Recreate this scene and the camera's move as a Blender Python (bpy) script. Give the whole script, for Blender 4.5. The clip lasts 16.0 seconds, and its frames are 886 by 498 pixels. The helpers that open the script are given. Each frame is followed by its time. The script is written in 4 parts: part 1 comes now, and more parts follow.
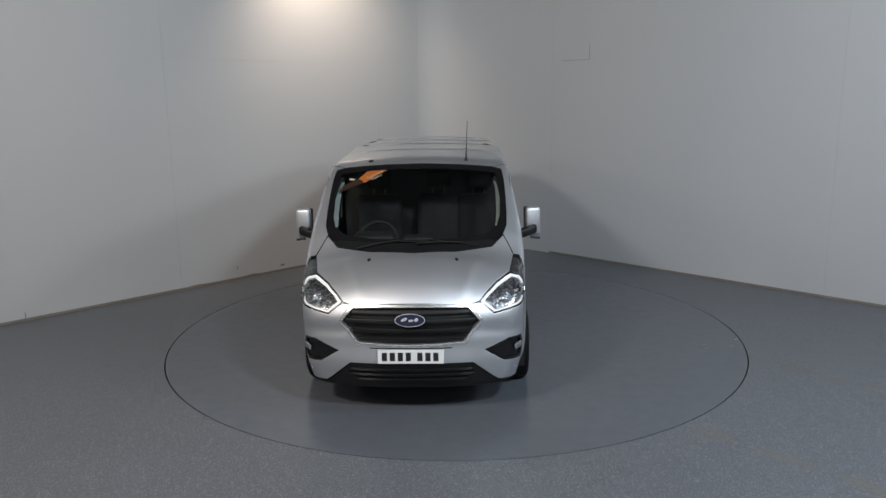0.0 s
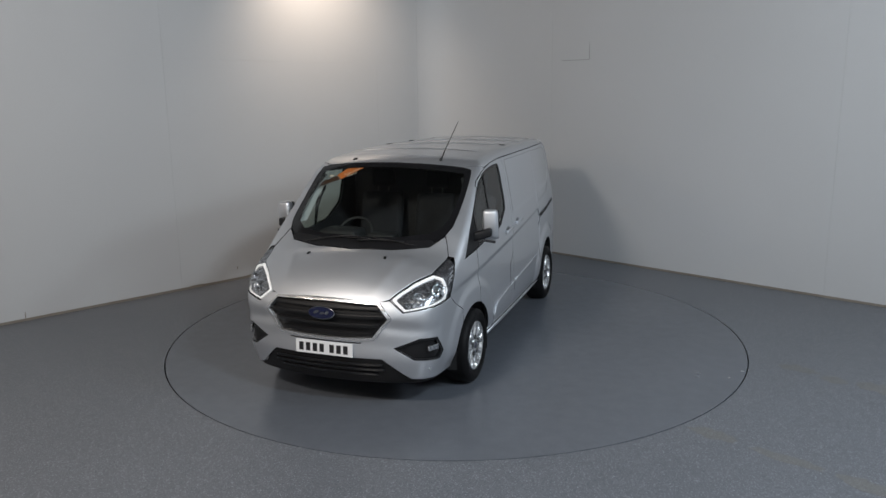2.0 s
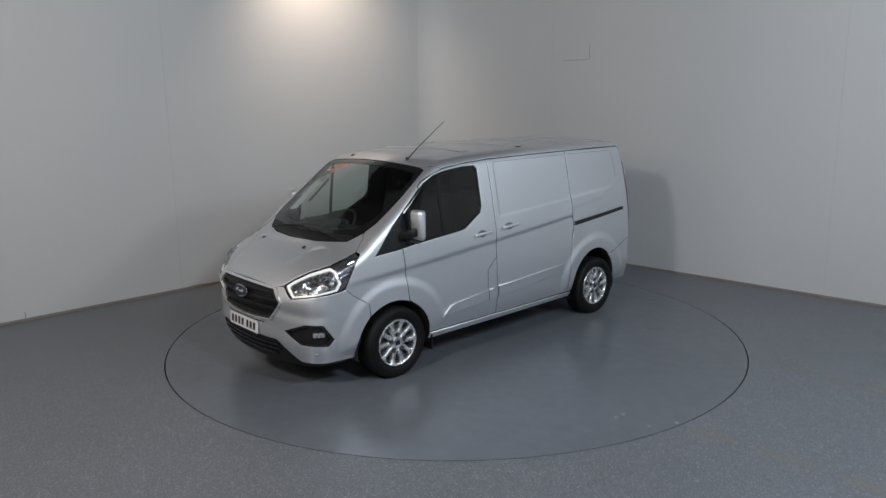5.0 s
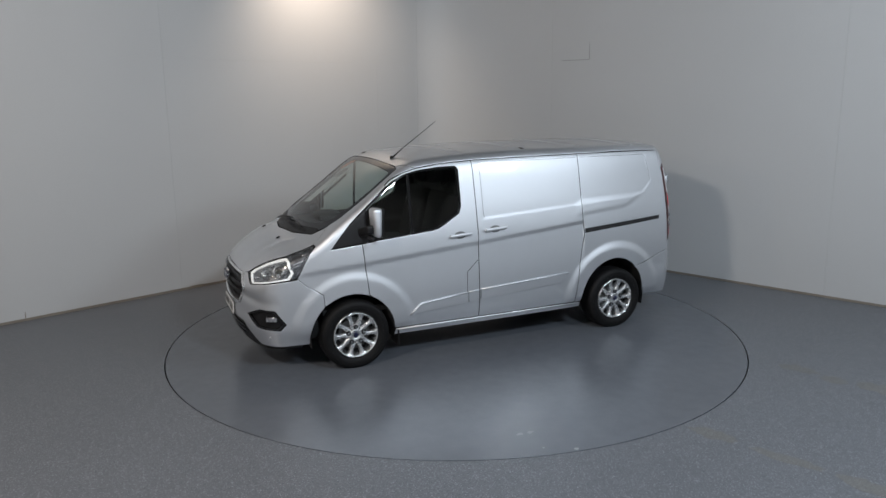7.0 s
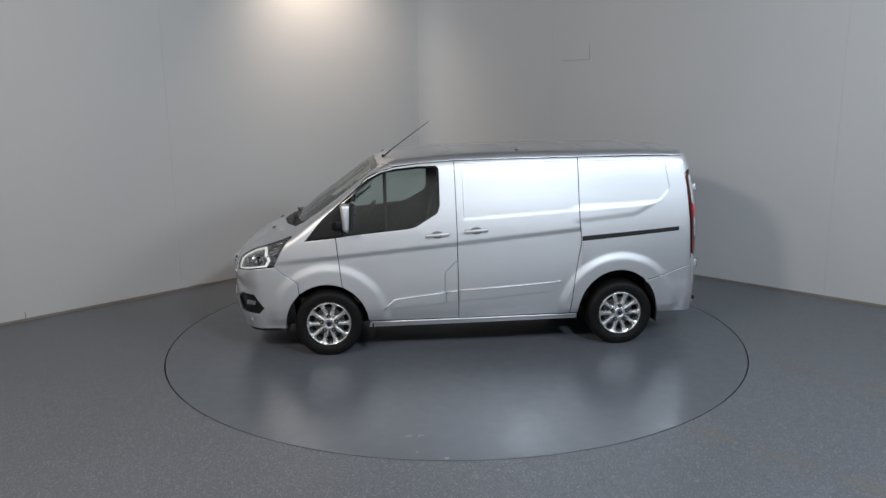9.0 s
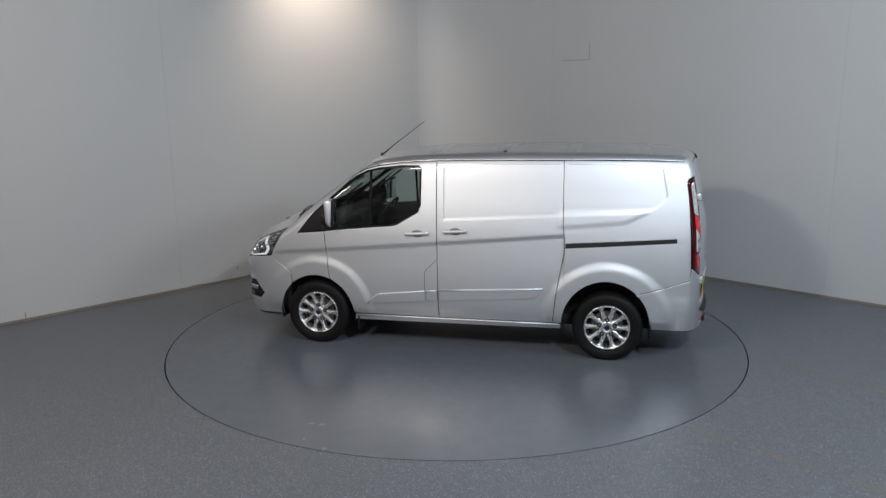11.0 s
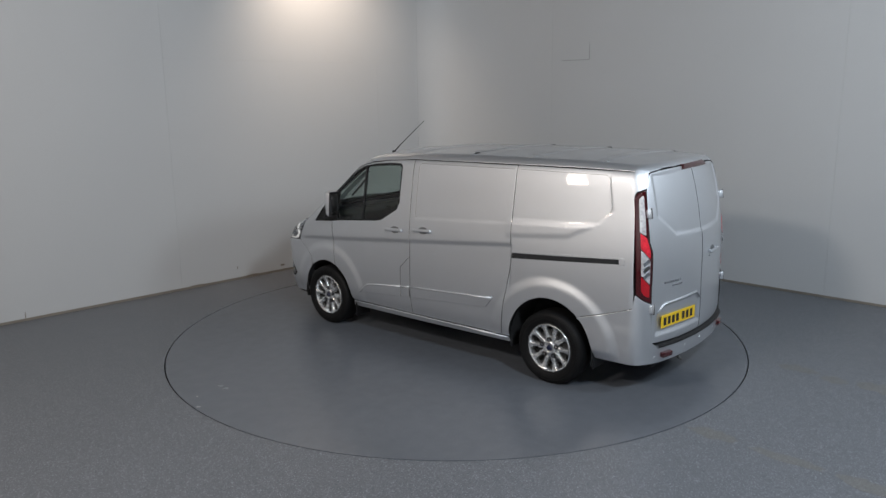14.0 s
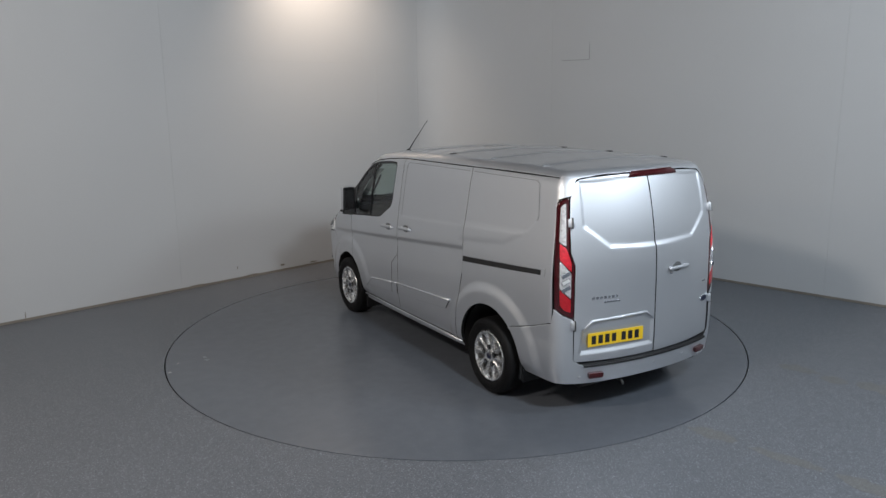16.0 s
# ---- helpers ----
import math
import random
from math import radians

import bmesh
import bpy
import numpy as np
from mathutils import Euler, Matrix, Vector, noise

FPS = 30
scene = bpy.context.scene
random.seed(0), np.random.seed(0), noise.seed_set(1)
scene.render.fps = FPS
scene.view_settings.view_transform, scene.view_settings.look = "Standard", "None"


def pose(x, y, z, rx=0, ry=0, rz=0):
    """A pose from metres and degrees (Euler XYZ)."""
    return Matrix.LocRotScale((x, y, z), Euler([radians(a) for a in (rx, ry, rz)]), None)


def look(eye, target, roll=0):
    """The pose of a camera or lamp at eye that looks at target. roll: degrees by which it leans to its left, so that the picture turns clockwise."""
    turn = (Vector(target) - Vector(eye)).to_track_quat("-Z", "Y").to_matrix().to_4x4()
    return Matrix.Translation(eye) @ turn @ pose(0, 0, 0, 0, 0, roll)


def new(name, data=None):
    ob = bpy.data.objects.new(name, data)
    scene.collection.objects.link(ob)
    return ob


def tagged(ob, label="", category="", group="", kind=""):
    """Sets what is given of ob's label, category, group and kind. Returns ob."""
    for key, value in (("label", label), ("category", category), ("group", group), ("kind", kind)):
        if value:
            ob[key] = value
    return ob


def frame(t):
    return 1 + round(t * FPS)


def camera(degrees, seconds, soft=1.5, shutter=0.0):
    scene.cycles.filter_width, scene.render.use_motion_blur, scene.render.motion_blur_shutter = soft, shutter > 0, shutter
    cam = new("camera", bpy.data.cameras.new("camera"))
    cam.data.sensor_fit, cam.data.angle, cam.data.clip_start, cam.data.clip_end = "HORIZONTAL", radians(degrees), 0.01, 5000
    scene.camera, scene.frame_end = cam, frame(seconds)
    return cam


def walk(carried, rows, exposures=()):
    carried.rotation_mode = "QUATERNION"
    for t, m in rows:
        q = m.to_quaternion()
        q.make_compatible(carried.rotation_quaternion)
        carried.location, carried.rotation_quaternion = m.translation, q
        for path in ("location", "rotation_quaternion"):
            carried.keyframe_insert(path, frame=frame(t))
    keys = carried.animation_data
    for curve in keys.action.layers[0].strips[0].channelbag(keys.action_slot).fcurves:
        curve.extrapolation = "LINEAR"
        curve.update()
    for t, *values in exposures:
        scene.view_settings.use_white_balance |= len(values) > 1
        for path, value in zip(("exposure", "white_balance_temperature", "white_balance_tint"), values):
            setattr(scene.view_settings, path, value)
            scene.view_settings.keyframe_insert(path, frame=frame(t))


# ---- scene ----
cam = camera(61.41, 16.0)
VIEW = look((0.0, -7.857, 2.535), (-0.1151, -0.0232, 0.9152), -0.754)
walk(cam, [(0.0, VIEW), (16.0, VIEW)])

# ---- light ----
world = bpy.data.worlds.new("world")
scene.world = world
world.use_nodes = True
world.node_tree.nodes["Background"].inputs[0].default_value = (0.8, 0.9, 1.0, 1)
world.node_tree.nodes["Background"].inputs[1].default_value = 0.012
scene.view_settings.exposure = 0.14


def area_lamp(name, place, target, wide, high, watts, colour):
    data = bpy.data.lights.new(name, "AREA")
    data.shape, data.size, data.size_y, data.energy, data.color = "RECTANGLE", wide, high, watts, colour
    ob = new(name, data)
    ob.matrix_world = look(place, target)
    return ob


CEILING = 5.2
WARM, COOL = (1.0, 0.915, 0.835), (0.815, 0.91, 1.0)
area_lamp("lamp_left", (-3.2, -5.9, 4.8), (0.0, 0.6, 0.9), 0.8, 0.45, 168, WARM)
area_lamp("lamp_right", (2.6, -6.2, 4.9), (0.0, 0.6, 0.9), 0.8, 0.45, 198, COOL)
area_lamp("lamp_side", (5.8, -4.0, 4.5), (-0.6, 0.8, 0.8), 1.2, 0.8, 112, COOL)
area_lamp("lamp_far_right", (7.0, -5.2, 4.3), (6.0, 0.0, 1.6), 1.0, 0.6, 34, COOL)
# Added warm fill with no known fixture, to brighten the left wall and floor.
area_lamp("fill_far_left", (-6.6, -5.4, 4.3), (-5.2, 0.3, 1.2), 1.0, 0.6, 56, (1.0, 0.85, 0.72))
# Added fill: a long strip that lights the unseen rear wall for bounce.
area_lamp("bounce_fill", (0.0, -8.9, 4.4), (0.0, -10.6, 1.6), 9.0, 0.8, 180, (0.95, 0.975, 1.0))
spot = bpy.data.lights.new("lamp_wall_washer", "SPOT")
spot.energy, spot.color, spot.spot_size, spot.spot_blend, spot.shadow_soft_size = 270, (1.0, 0.80, 0.63), radians(112), 1.0, 0.2
new("lamp_wall_washer", spot).matrix_world = look((-1.45, 2.62, 5.1), (-2.0, 3.75, 3.2))

# ---- materials ----
def material(name, colour, rough=0.5, metal=0.0, scale=0.0, vary=0.0, bump=0.0, coat=0.0, fine=0.0, emit=0.0, spec=0.5, stretch=(1, 1, 1), detail=6.0):
    """A surface with colour that varies at two scales, roughness that follows it, and fine relief."""
    m = bpy.data.materials.new(name)
    m.use_nodes = True
    n, l = m.node_tree.nodes, m.node_tree.links
    b = n["Principled BSDF"]
    b.inputs["Base Color"].default_value = (*colour, 1)
    b.inputs["Roughness"].default_value, b.inputs["Metallic"].default_value = rough, metal
    b.inputs["Coat Weight"].default_value, b.inputs["Coat Roughness"].default_value = coat, 0.06
    b.inputs["Specular IOR Level"].default_value = spec
    if emit:
        b.inputs["Emission Color"].default_value, b.inputs["Emission Strength"].default_value = (*colour, 1), emit
    if scale:
        place, mapping = n.new("ShaderNodeTexCoord"), n.new("ShaderNodeMapping")
        mapping.inputs["Scale"].default_value = stretch
        l.new(place.outputs["Object"], mapping.inputs[0])
        big, small = n.new("ShaderNodeTexNoise"), n.new("ShaderNodeTexNoise")
        big.inputs["Scale"].default_value, big.inputs["Detail"].default_value = scale, detail
        small.inputs["Scale"].default_value, small.inputs["Detail"].default_value = fine or scale * 14, 3
        mix = n.new("ShaderNodeMix")
        mix.inputs[0].default_value = 0.45
        for tex in (big, small):
            l.new(mapping.outputs[0], tex.inputs["Vector"])
        l.new(big.outputs["Fac"], mix.inputs[2]), l.new(small.outputs["Fac"], mix.inputs[3])
        ramp = n.new("ShaderNodeMapRange")
        ramp.inputs[1].default_value, ramp.inputs[2].default_value = 0.3, 0.7
        ramp.inputs[3].default_value, ramp.inputs[4].default_value = 1 - vary, 1 + vary
        l.new(mix.outputs[0], ramp.inputs[0])
        tone = n.new("ShaderNodeVectorMath")
        tone.operation = "SCALE"
        tone.inputs[0].default_value = colour
        l.new(ramp.outputs[0], tone.inputs["Scale"]), l.new(tone.outputs[0], b.inputs["Base Color"])
        gloss = n.new("ShaderNodeMath")
        gloss.operation = "MULTIPLY"
        gloss.inputs[1].default_value = rough
        l.new(ramp.outputs[0], gloss.inputs[0]), l.new(gloss.outputs[0], b.inputs["Roughness"])
        if bump:
            relief = n.new("ShaderNodeBump")
            relief.inputs["Strength"].default_value, relief.inputs["Distance"].default_value = bump, 0.002
            l.new(small.outputs["Fac"], relief.inputs["Height"]), l.new(relief.outputs[0], b.inputs["Normal"])
    return m


def glass(name, tint, gloss=0.04):
    """Tinted pane: clear through, with a mirror sheen that grows at a glance."""
    m = bpy.data.materials.new(name)
    m.use_nodes = True
    n, l = m.node_tree.nodes, m.node_tree.links
    n.remove(n["Principled BSDF"])
    clear, shine, mix, fres = n.new("ShaderNodeBsdfTransparent"), n.new("ShaderNodeBsdfGlossy"), n.new("ShaderNodeMixShader"), n.new("ShaderNodeLayerWeight")
    clear.inputs[0].default_value = (*tint, 1)
    shine.inputs["Roughness"].default_value = gloss
    power, rise = n.new("ShaderNodeMath"), n.new("ShaderNodeMath")
    power.operation, power.inputs[1].default_value = "POWER", 4.0
    rise.operation, rise.inputs[1].default_value, rise.inputs[2].default_value = "MULTIPLY_ADD", 0.85, 0.05
    fres.inputs["Blend"].default_value = 0.5
    l.new(fres.outputs["Facing"], power.inputs[0]), l.new(power.outputs[0], rise.inputs[0])
    l.new(rise.outputs[0], mix.inputs[0]), l.new(clear.outputs[0], mix.inputs[1]), l.new(shine.outputs[0], mix.inputs[2])
    l.new(mix.outputs[0], n["Material Output"].inputs[0])
    return m


def speckled(name, base, dark, light, rough, size=260.0, relief=0.25, spots=0.5):
    """Safety flooring or its painted twin: fine flecks over slow stains."""
    m = material(name, base, rough, 0, 0.55, 0.10, 0)
    n, l = m.node_tree.nodes, m.node_tree.links
    b = n["Principled BSDF"]
    tone = b.inputs["Base Color"].links[0].from_socket
    place = next(x for x in n if x.type == "TEX_COORD")
    cells = n.new("ShaderNodeTexVoronoi")
    cells.inputs["Scale"].default_value = size
    l.new(place.outputs["Object"], cells.inputs["Vector"])
    pick = n.new("ShaderNodeSeparateColor")
    l.new(cells.outputs["Color"], pick.inputs[0])
    for channel, edge, colour in (("Red", 0.80, dark), ("Green", 0.93, light)):
        step = n.new("ShaderNodeMath")
        step.operation, step.inputs[1].default_value = "GREATER_THAN", edge
        l.new(pick.outputs[channel], step.inputs[0])
        soft = n.new("ShaderNodeMath")
        soft.operation, soft.inputs[1].default_value = "MULTIPLY", spots
        l.new(step.outputs[0], soft.inputs[0])
        mix = n.new("ShaderNodeMix")
        mix.data_type = "RGBA"
        l.new(soft.outputs[0], mix.inputs[0]), l.new(tone, mix.inputs[6])
        mix.inputs[7].default_value = (*colour, 1)
        tone = mix.outputs[2]
    l.new(tone, b.inputs["Base Color"])
    bump = n.new("ShaderNodeBump")
    bump.inputs["Strength"].default_value, bump.inputs["Distance"].default_value = relief, 0.002
    l.new(cells.outputs["Distance"], bump.inputs["Height"]), l.new(bump.outputs[0], b.inputs["Normal"])
    return m


PAINT = material("silver_metallic_paint", (0.635, 0.655, 0.688), 0.49, 0.91, 3.0, 0.02, 0.04, 0.9, 900.0)
PAINT.node_tree.nodes["Principled BSDF"].inputs["Coat Roughness"].default_value = 0.025
# Near black for seams and liners; also paints the shade in gaps and hollows.
SHELL = material("dark_seam_and_shade", (0.012, 0.012, 0.013), 0.9, 0, 8.0, 0.2)
GROOVE = material("groove_shade", (0.10, 0.10, 0.105), 0.6, 0.3, 8.0, 0.1)
BLACK = material("black_plastic", (0.008, 0.008, 0.009), 0.45, 0, 12.0, 0.15, 0.3, 0, 300.0, spec=0.3)
GLOSS = material("gloss_black", (0.008, 0.008, 0.009), 0.12, 0, 6.0, 0.1)
TRIM = material("cab_plastic", (0.010, 0.010, 0.011), 0.7, 0, 10.0, 0.2, 0.3, 0, 200.0)
CLOTH = material("seat_cloth", (0.010, 0.010, 0.012), 0.95, 0, 20.0, 0.3, 0.5, 0, 400.0)
CHROME = material("chrome", (0.80, 0.81, 0.83), 0.10, 1.0, 5.0, 0.03)
ALLOY = material("wheel_alloy", (0.66, 0.67, 0.68), 0.27, 0.88, 9.0, 0.06, 0.05)
RUBBER = material("tyre_rubber", (0.006, 0.006, 0.0065), 0.6, 0, 14.0, 0.25, 0.4, 0, 160.0, spec=0.16)
STEEL = material("brake_steel", (0.10, 0.10, 0.10), 0.45, 0.8, 20.0, 0.25)
CLEAR = glass("lamp_lens", (0.93, 0.95, 0.97))
SCREEN = glass("windscreen_glass", (0.70, 0.77, 0.74))
WINDOW = glass("door_glass", (0.72, 0.80, 0.77))
BRIGHT = material("bright_trim", (0.86, 0.87, 0.88), 0.24, 0.9, 9.0, 0.04)
BEZEL = material("lamp_bezel", (0.20, 0.20, 0.21), 0.25, 0.8, 20.0, 0.3)
# Darker than the paint, to put shade into the flat handle discs.
CUP = material("recess_shade", (0.20, 0.205, 0.21), 0.4, 0.6, 9.0, 0.1)
SMOKE = material("lamp_housing", (0.06, 0.06, 0.065), 0.3, 0.7, 9.0, 0.2)
REFLECT = material("lamp_reflector", (0.72, 0.74, 0.77), 0.16, 1.0, 30.0, 0.10)
# Slight glow added to the pale light guide to keep it bright.
DAYLIGHT = material("running_light", (0.92, 0.91, 0.89), 0.3, 0, emit=0.20)
HOUSING = material("lamp_chrome", (0.27, 0.275, 0.285), 0.25, 0.9, 26.0, 0.6, 1.0, 0, 55.0)
PILLAR = material("pillar_trim", (0.33, 0.35, 0.34), 0.8, 0, 20.0, 0.08, 0.2, 0, 200.0)
STRIPE = material("dark_sticker", (0.05, 0.022, 0.012), 0.5, 0, 14.0, 0.1)
RED = material("red_lens", (0.045, 0.002, 0.004), 0.10, 0, 16.0, 0.2, 0, 0.6)
# This field isn't switched on; its glow stands for lamp light it reflects.
REDSHEEN = material("red_lens_sheen", (0.55, 0.02, 0.035), 0.18, 0, 45.0, 0.5, 0.6, 0.5, emit=0.15)
REDGLOW = material("red_reflector", (0.42, 0.012, 0.02), 0.2, 0.2, 40.0, 0.35, 0, 0.5, emit=0.06)
MILKY = material("clear_rear_lens", (0.72, 0.72, 0.73), 0.16, 0.5, 45.0, 0.4, 0.8, 0.5, 70.0)
BLUE = material("blue_badge", (0.004, 0.007, 0.032), 0.35, 0.0, 12.0, 0.1, 0, 0.15)
WHITE = material("white_plate", (0.72, 0.73, 0.74), 0.4, 0, 14.0, 0.04)
YELLOW = material("yellow_plate", (0.72, 0.47, 0.02), 0.4, 0, 14.0, 0.04)
INK = material("plate_ink", (0.010, 0.010, 0.012), 0.5, 0, 14.0, 0.1)
ORANGE = material("orange_sticker", (0.60, 0.17, 0.035), 0.5, 0, 14.0, 0.06)
PALE = material("sticker_print", (0.72, 0.62, 0.52), 0.5, 0, 14.0, 0.06)
MIRROR = material("mirror_glass", (0.85, 0.86, 0.88), 0.03, 1.0)
# White so that the unseen rear wall acts as a reflector.
BACKWALL = material("bounce_white", (0.78, 0.78, 0.78), 0.6, 0, 0.6, 0.04, 0.06, 0, 70.0)
WALL = material("wall_paint", (0.455, 0.465, 0.475), 0.55, 0, 0.5, 0.035, 0.06, 0, 70.0)
SKIRT = material("wall_foot", (0.19, 0.168, 0.14), 0.6, 0, 2.5, 0.18, 0.1, 0, 40.0)
CEIL = material("ceiling_paint", (0.10, 0.10, 0.105), 0.8, 0, 0.8, 0.05)
FLOOR = speckled("flecked_floor", (0.126, 0.134, 0.151), (0.06, 0.075, 0.085), (0.34, 0.355, 0.385), 0.40, 195.0, 0.35, 0.80)
TABLE = speckled("turntable_paint", (0.108, 0.118, 0.137), (0.09, 0.11, 0.13), (0.165, 0.175, 0.195), 0.25, 130.0, 0.03, 0.12)
SCUFF = speckled("worn_marking", (0.146, 0.147, 0.145), (0.06, 0.06, 0.065), (0.32, 0.33, 0.35), 0.45, 185.0, 0.25, 0.5)
PIT = material("dark_pit", (0.01, 0.01, 0.01), 0.9, 0, 3.0, 0.2)


# ---- the van's outer surface, as one implicit form: front is -y, its left side +x ----
def table(pairs):
    """A smooth curve through (place, value) pairs."""
    xs, ys = np.array(pairs, float).T
    slope = np.gradient(ys, xs)

    def curve(x):
        x = np.clip(x, xs[0], xs[-1])
        i = np.clip(np.searchsorted(xs, x) - 1, 0, len(xs) - 2)
        h = xs[i + 1] - xs[i]
        s = (x - xs[i]) / h
        return ((1 + 2 * s) * (1 - s) ** 2 * ys[i] + s * (1 - s) ** 2 * h * slope[i]
                + s * s * (3 - 2 * s) * ys[i + 1] + s * s * (s - 1) * h * slope[i + 1])
    return curve


def smooth(a, b, x):
    s = np.clip((x - a) / (b - a), 0, 1)
    return s * s * (3 - 2 * s)


def smax(a, b, k):
    h = np.maximum(k - np.abs(a - b), 0) / k
    return np.maximum(a, b) + h * h * k / 4


def inside(pts, y, z):
    """Signed distance to a polygon, negative inside."""
    p = np.array(pts, float)
    best, inn = np.full(np.shape(y), 1e9), np.zeros(np.shape(y), bool)
    for a, b in zip(p, np.roll(p, -1, 0)):
        e = b - a
        s = np.clip(((y - a[0]) * e[0] + (z - a[1]) * e[1]) / (e @ e), 0, 1)
        best = np.minimum(best, np.hypot(y - a[0] - s * e[0], z - a[1] - s * e[1]))
        if a[1] != b[1]:
            cut = a[0] + (z - a[1]) / (b[1] - a[1]) * e[0]
            inn ^= ((a[1] > z) != (b[1] > z)) & (y < cut)
    return np.where(inn, -best, best)


plan_width = table([(-2.6, .80), (-2.3, .872), (-1.95, .925), (-1.45, .965), (-.9, .980), (-.3, .986), (.5, .984), (1.05, .975), (1.6, .950), (2.1, .908), (2.5, .868)])
lean_in = table([(.2, .07), (.3, .045), (.42, .014), (.6, 0), (1.05, 0), (1.2, .012), (1.4, .040), (1.6, .075), (1.8, .113), (1.95, .150), (2.2, .23)])
top_line = table([(-2.6, .55), (-2.49, .90), (-2.44, .965), (-2.35, 1.05), (-2.25, 1.122), (-2.06, 1.222), (-1.9, 1.268), (-1.85, 1.290), (-1.6, 1.480), (-1.3, 1.697), (-1.05, 1.868), (-.98, 1.908), (-.88, 1.942), (-.6, 1.972), (0, 1.994), (1, 2.000), (1.9, 1.988), (2.2, 1.965), (2.5, 1.90)])
top_fall = table([(-2.5, .30), (-2.2, .22), (-1.9, .15), (-1.7, .160), (-1.3, .165), (-1.0, .130), (-.8, .085), (-.4, .065), (2.5, .06)])
nose_line = table([(.2, -2.40), (.33, -2.445), (.46, -2.478), (.60, -2.475), (.75, -2.485), (.9, -2.475), (1.0, -2.44), (1.3, -2.2)])
tail_line = table([(.2, 2.40), (.5, 2.432), (.9, 2.432), (1.3, 2.420), (1.6, 2.375), (1.85, 2.312), (2.0, 2.26), (2.2, 2.15)])
STAMPS = (((-.13, 1.325), (1.86, 1.435), (2.0, 1.58), (1.94, 1.872), (-.13, 1.872)),)


TAIL_STAMP = ((-.03, 1.345), (.45, 1.365), (.67, 1.54), (.655, 1.885), (-.03, 1.915))
PLATE_STAMP = ((.685, .735), (.60, .795), (.105, .81), (.02, .75), (.02, .545), (.70, .545))
RIBS = (-.28, .42, 1.10, 1.80)


def crease(y):
    return 1.122 + .0877 * (y + .13)


def side_width(y, z):
    w = plan_width(y) - lean_in(z)
    # the swage under the windows: a lip that tucks in below
    d = crease(y) - z
    fade = smooth(-2.15, -1.7, y) * (1 - smooth(1.045, 1.065, y))
    w = w - fade * .013 * smooth(-.004, .046, d) * (1 - smooth(.12, .58, d))
    # load-space panels, pressed in above the belt
    for s in STAMPS:
        w = w - .0030 * (1 - smooth(-.024, .008, inside(s, y, z)))
    # the quarter's lower pressing
    q = inside(((.9, 1.265), (1.62, 1.33), (1.88, 1.46), (.9, 1.43)), y, z)
    w = w + .006 * (1 - smooth(-.04, .02, q)) * smooth(.95, 1.05, y)
    # wheel-arch blisters
    for yw, zw, r, up in ((-1.467, .33, .63, .015), (1.467, .33, .660, .022)):
        rad = np.hypot(y - yw, (z - zw) * 1.02)
        w = w + up * (1 - smooth(r - .105, r, rad)) * smooth(.28, .40, z)
    # the rear bumper stands out round the corner
    w = w + .008 * smooth(1.78, 2.25, y) * (1 - smooth(.56, .66, z))
    return w


def body(x, y, z):
    """Below nought inside the van."""
    plate = inside(PLATE_STAMP, x, z)
    x = np.abs(x)
    side = x - side_width(y, z)
    rib = sum(smooth(-.075, -.038, y - r) * (1 - smooth(.038, .075, y - r)) for r in RIBS) * (1 - smooth(.58, .66, x))
    top = z - (top_line(y) - top_fall(y) * x * x + .008 * rib)
    nose = nose_line(z) + .17 * x * x + .14 * x ** 4 - y
    tail = y - (tail_line(z) - .17 * x * x - .06 * x ** 4)
    tail = tail + .013 * (1 - smooth(-.030, .008, inside(TAIL_STAMP, x, z))) + .016 * (1 - smooth(-.02, .008, plate))
    # under-lamp crease of the bumper and the bonnet's two raised lines
    nose = nose + .018 * smooth(.30, .55, x) * np.exp(-((z - (.735 - .10 * (x - .5))) / .055) ** 2)
    top = top - .008 * np.exp(-((x - (.40 + .30 * (y + 2.4))) / .05) ** 2) * smooth(-2.45, -2.3, y) * (1 - smooth(-1.98, -1.9, y))
    k = .10 - .045 * smooth(-.6, -1.0, y)
    f = smax(side, top * .8, k)
    f = smax(f, nose * .85, .10)
    f = smax(f, tail, .075)
    return f

# ---- mesh helpers ----
from mathutils.geometry import delaunay_2d_cdt


def part(name, bm, mat, parent=None, label="", smooth_faces=False):
    """Links a bmesh, or (vertices, faces), as one mesh object under a thing or a part."""
    me = bpy.data.meshes.new(name)
    if isinstance(bm, tuple):
        me.from_pydata(*[bm[0], [], bm[1]])
    else:
        bm.to_mesh(me)
        bm.free()
    me.materials.append(mat)
    if smooth_faces:
        me.polygons.foreach_set("use_smooth", [True] * len(me.polygons))
    ob = new(name, me)
    ob.parent = parent
    if label:
        tagged(ob, label)
    return ob


def block(a, b, bevel=0.0, turn=None, seg=2, taper=1.0):
    """A bevelled box between two corners; turn: a matrix on it; taper: the top's size against the foot's."""
    bm = bmesh.new()
    bmesh.ops.create_cube(bm, size=1)
    mid = [(a[i] + b[i]) / 2 for i in range(3)]
    for v in bm.verts:
        t = taper if v.co.z > 0 else 1.0
        v.co = Vector([mid[0] + v.co.x * (b[0] - a[0]) * t, mid[1] + v.co.y * (b[1] - a[1]) * t, mid[2] + v.co.z * (b[2] - a[2])])
    if bevel:
        bmesh.ops.bevel(bm, geom=list(bm.edges), offset=bevel, segments=seg, profile=0.5, affect="EDGES")
    if turn is not None:
        bm.transform(turn)
    return bm


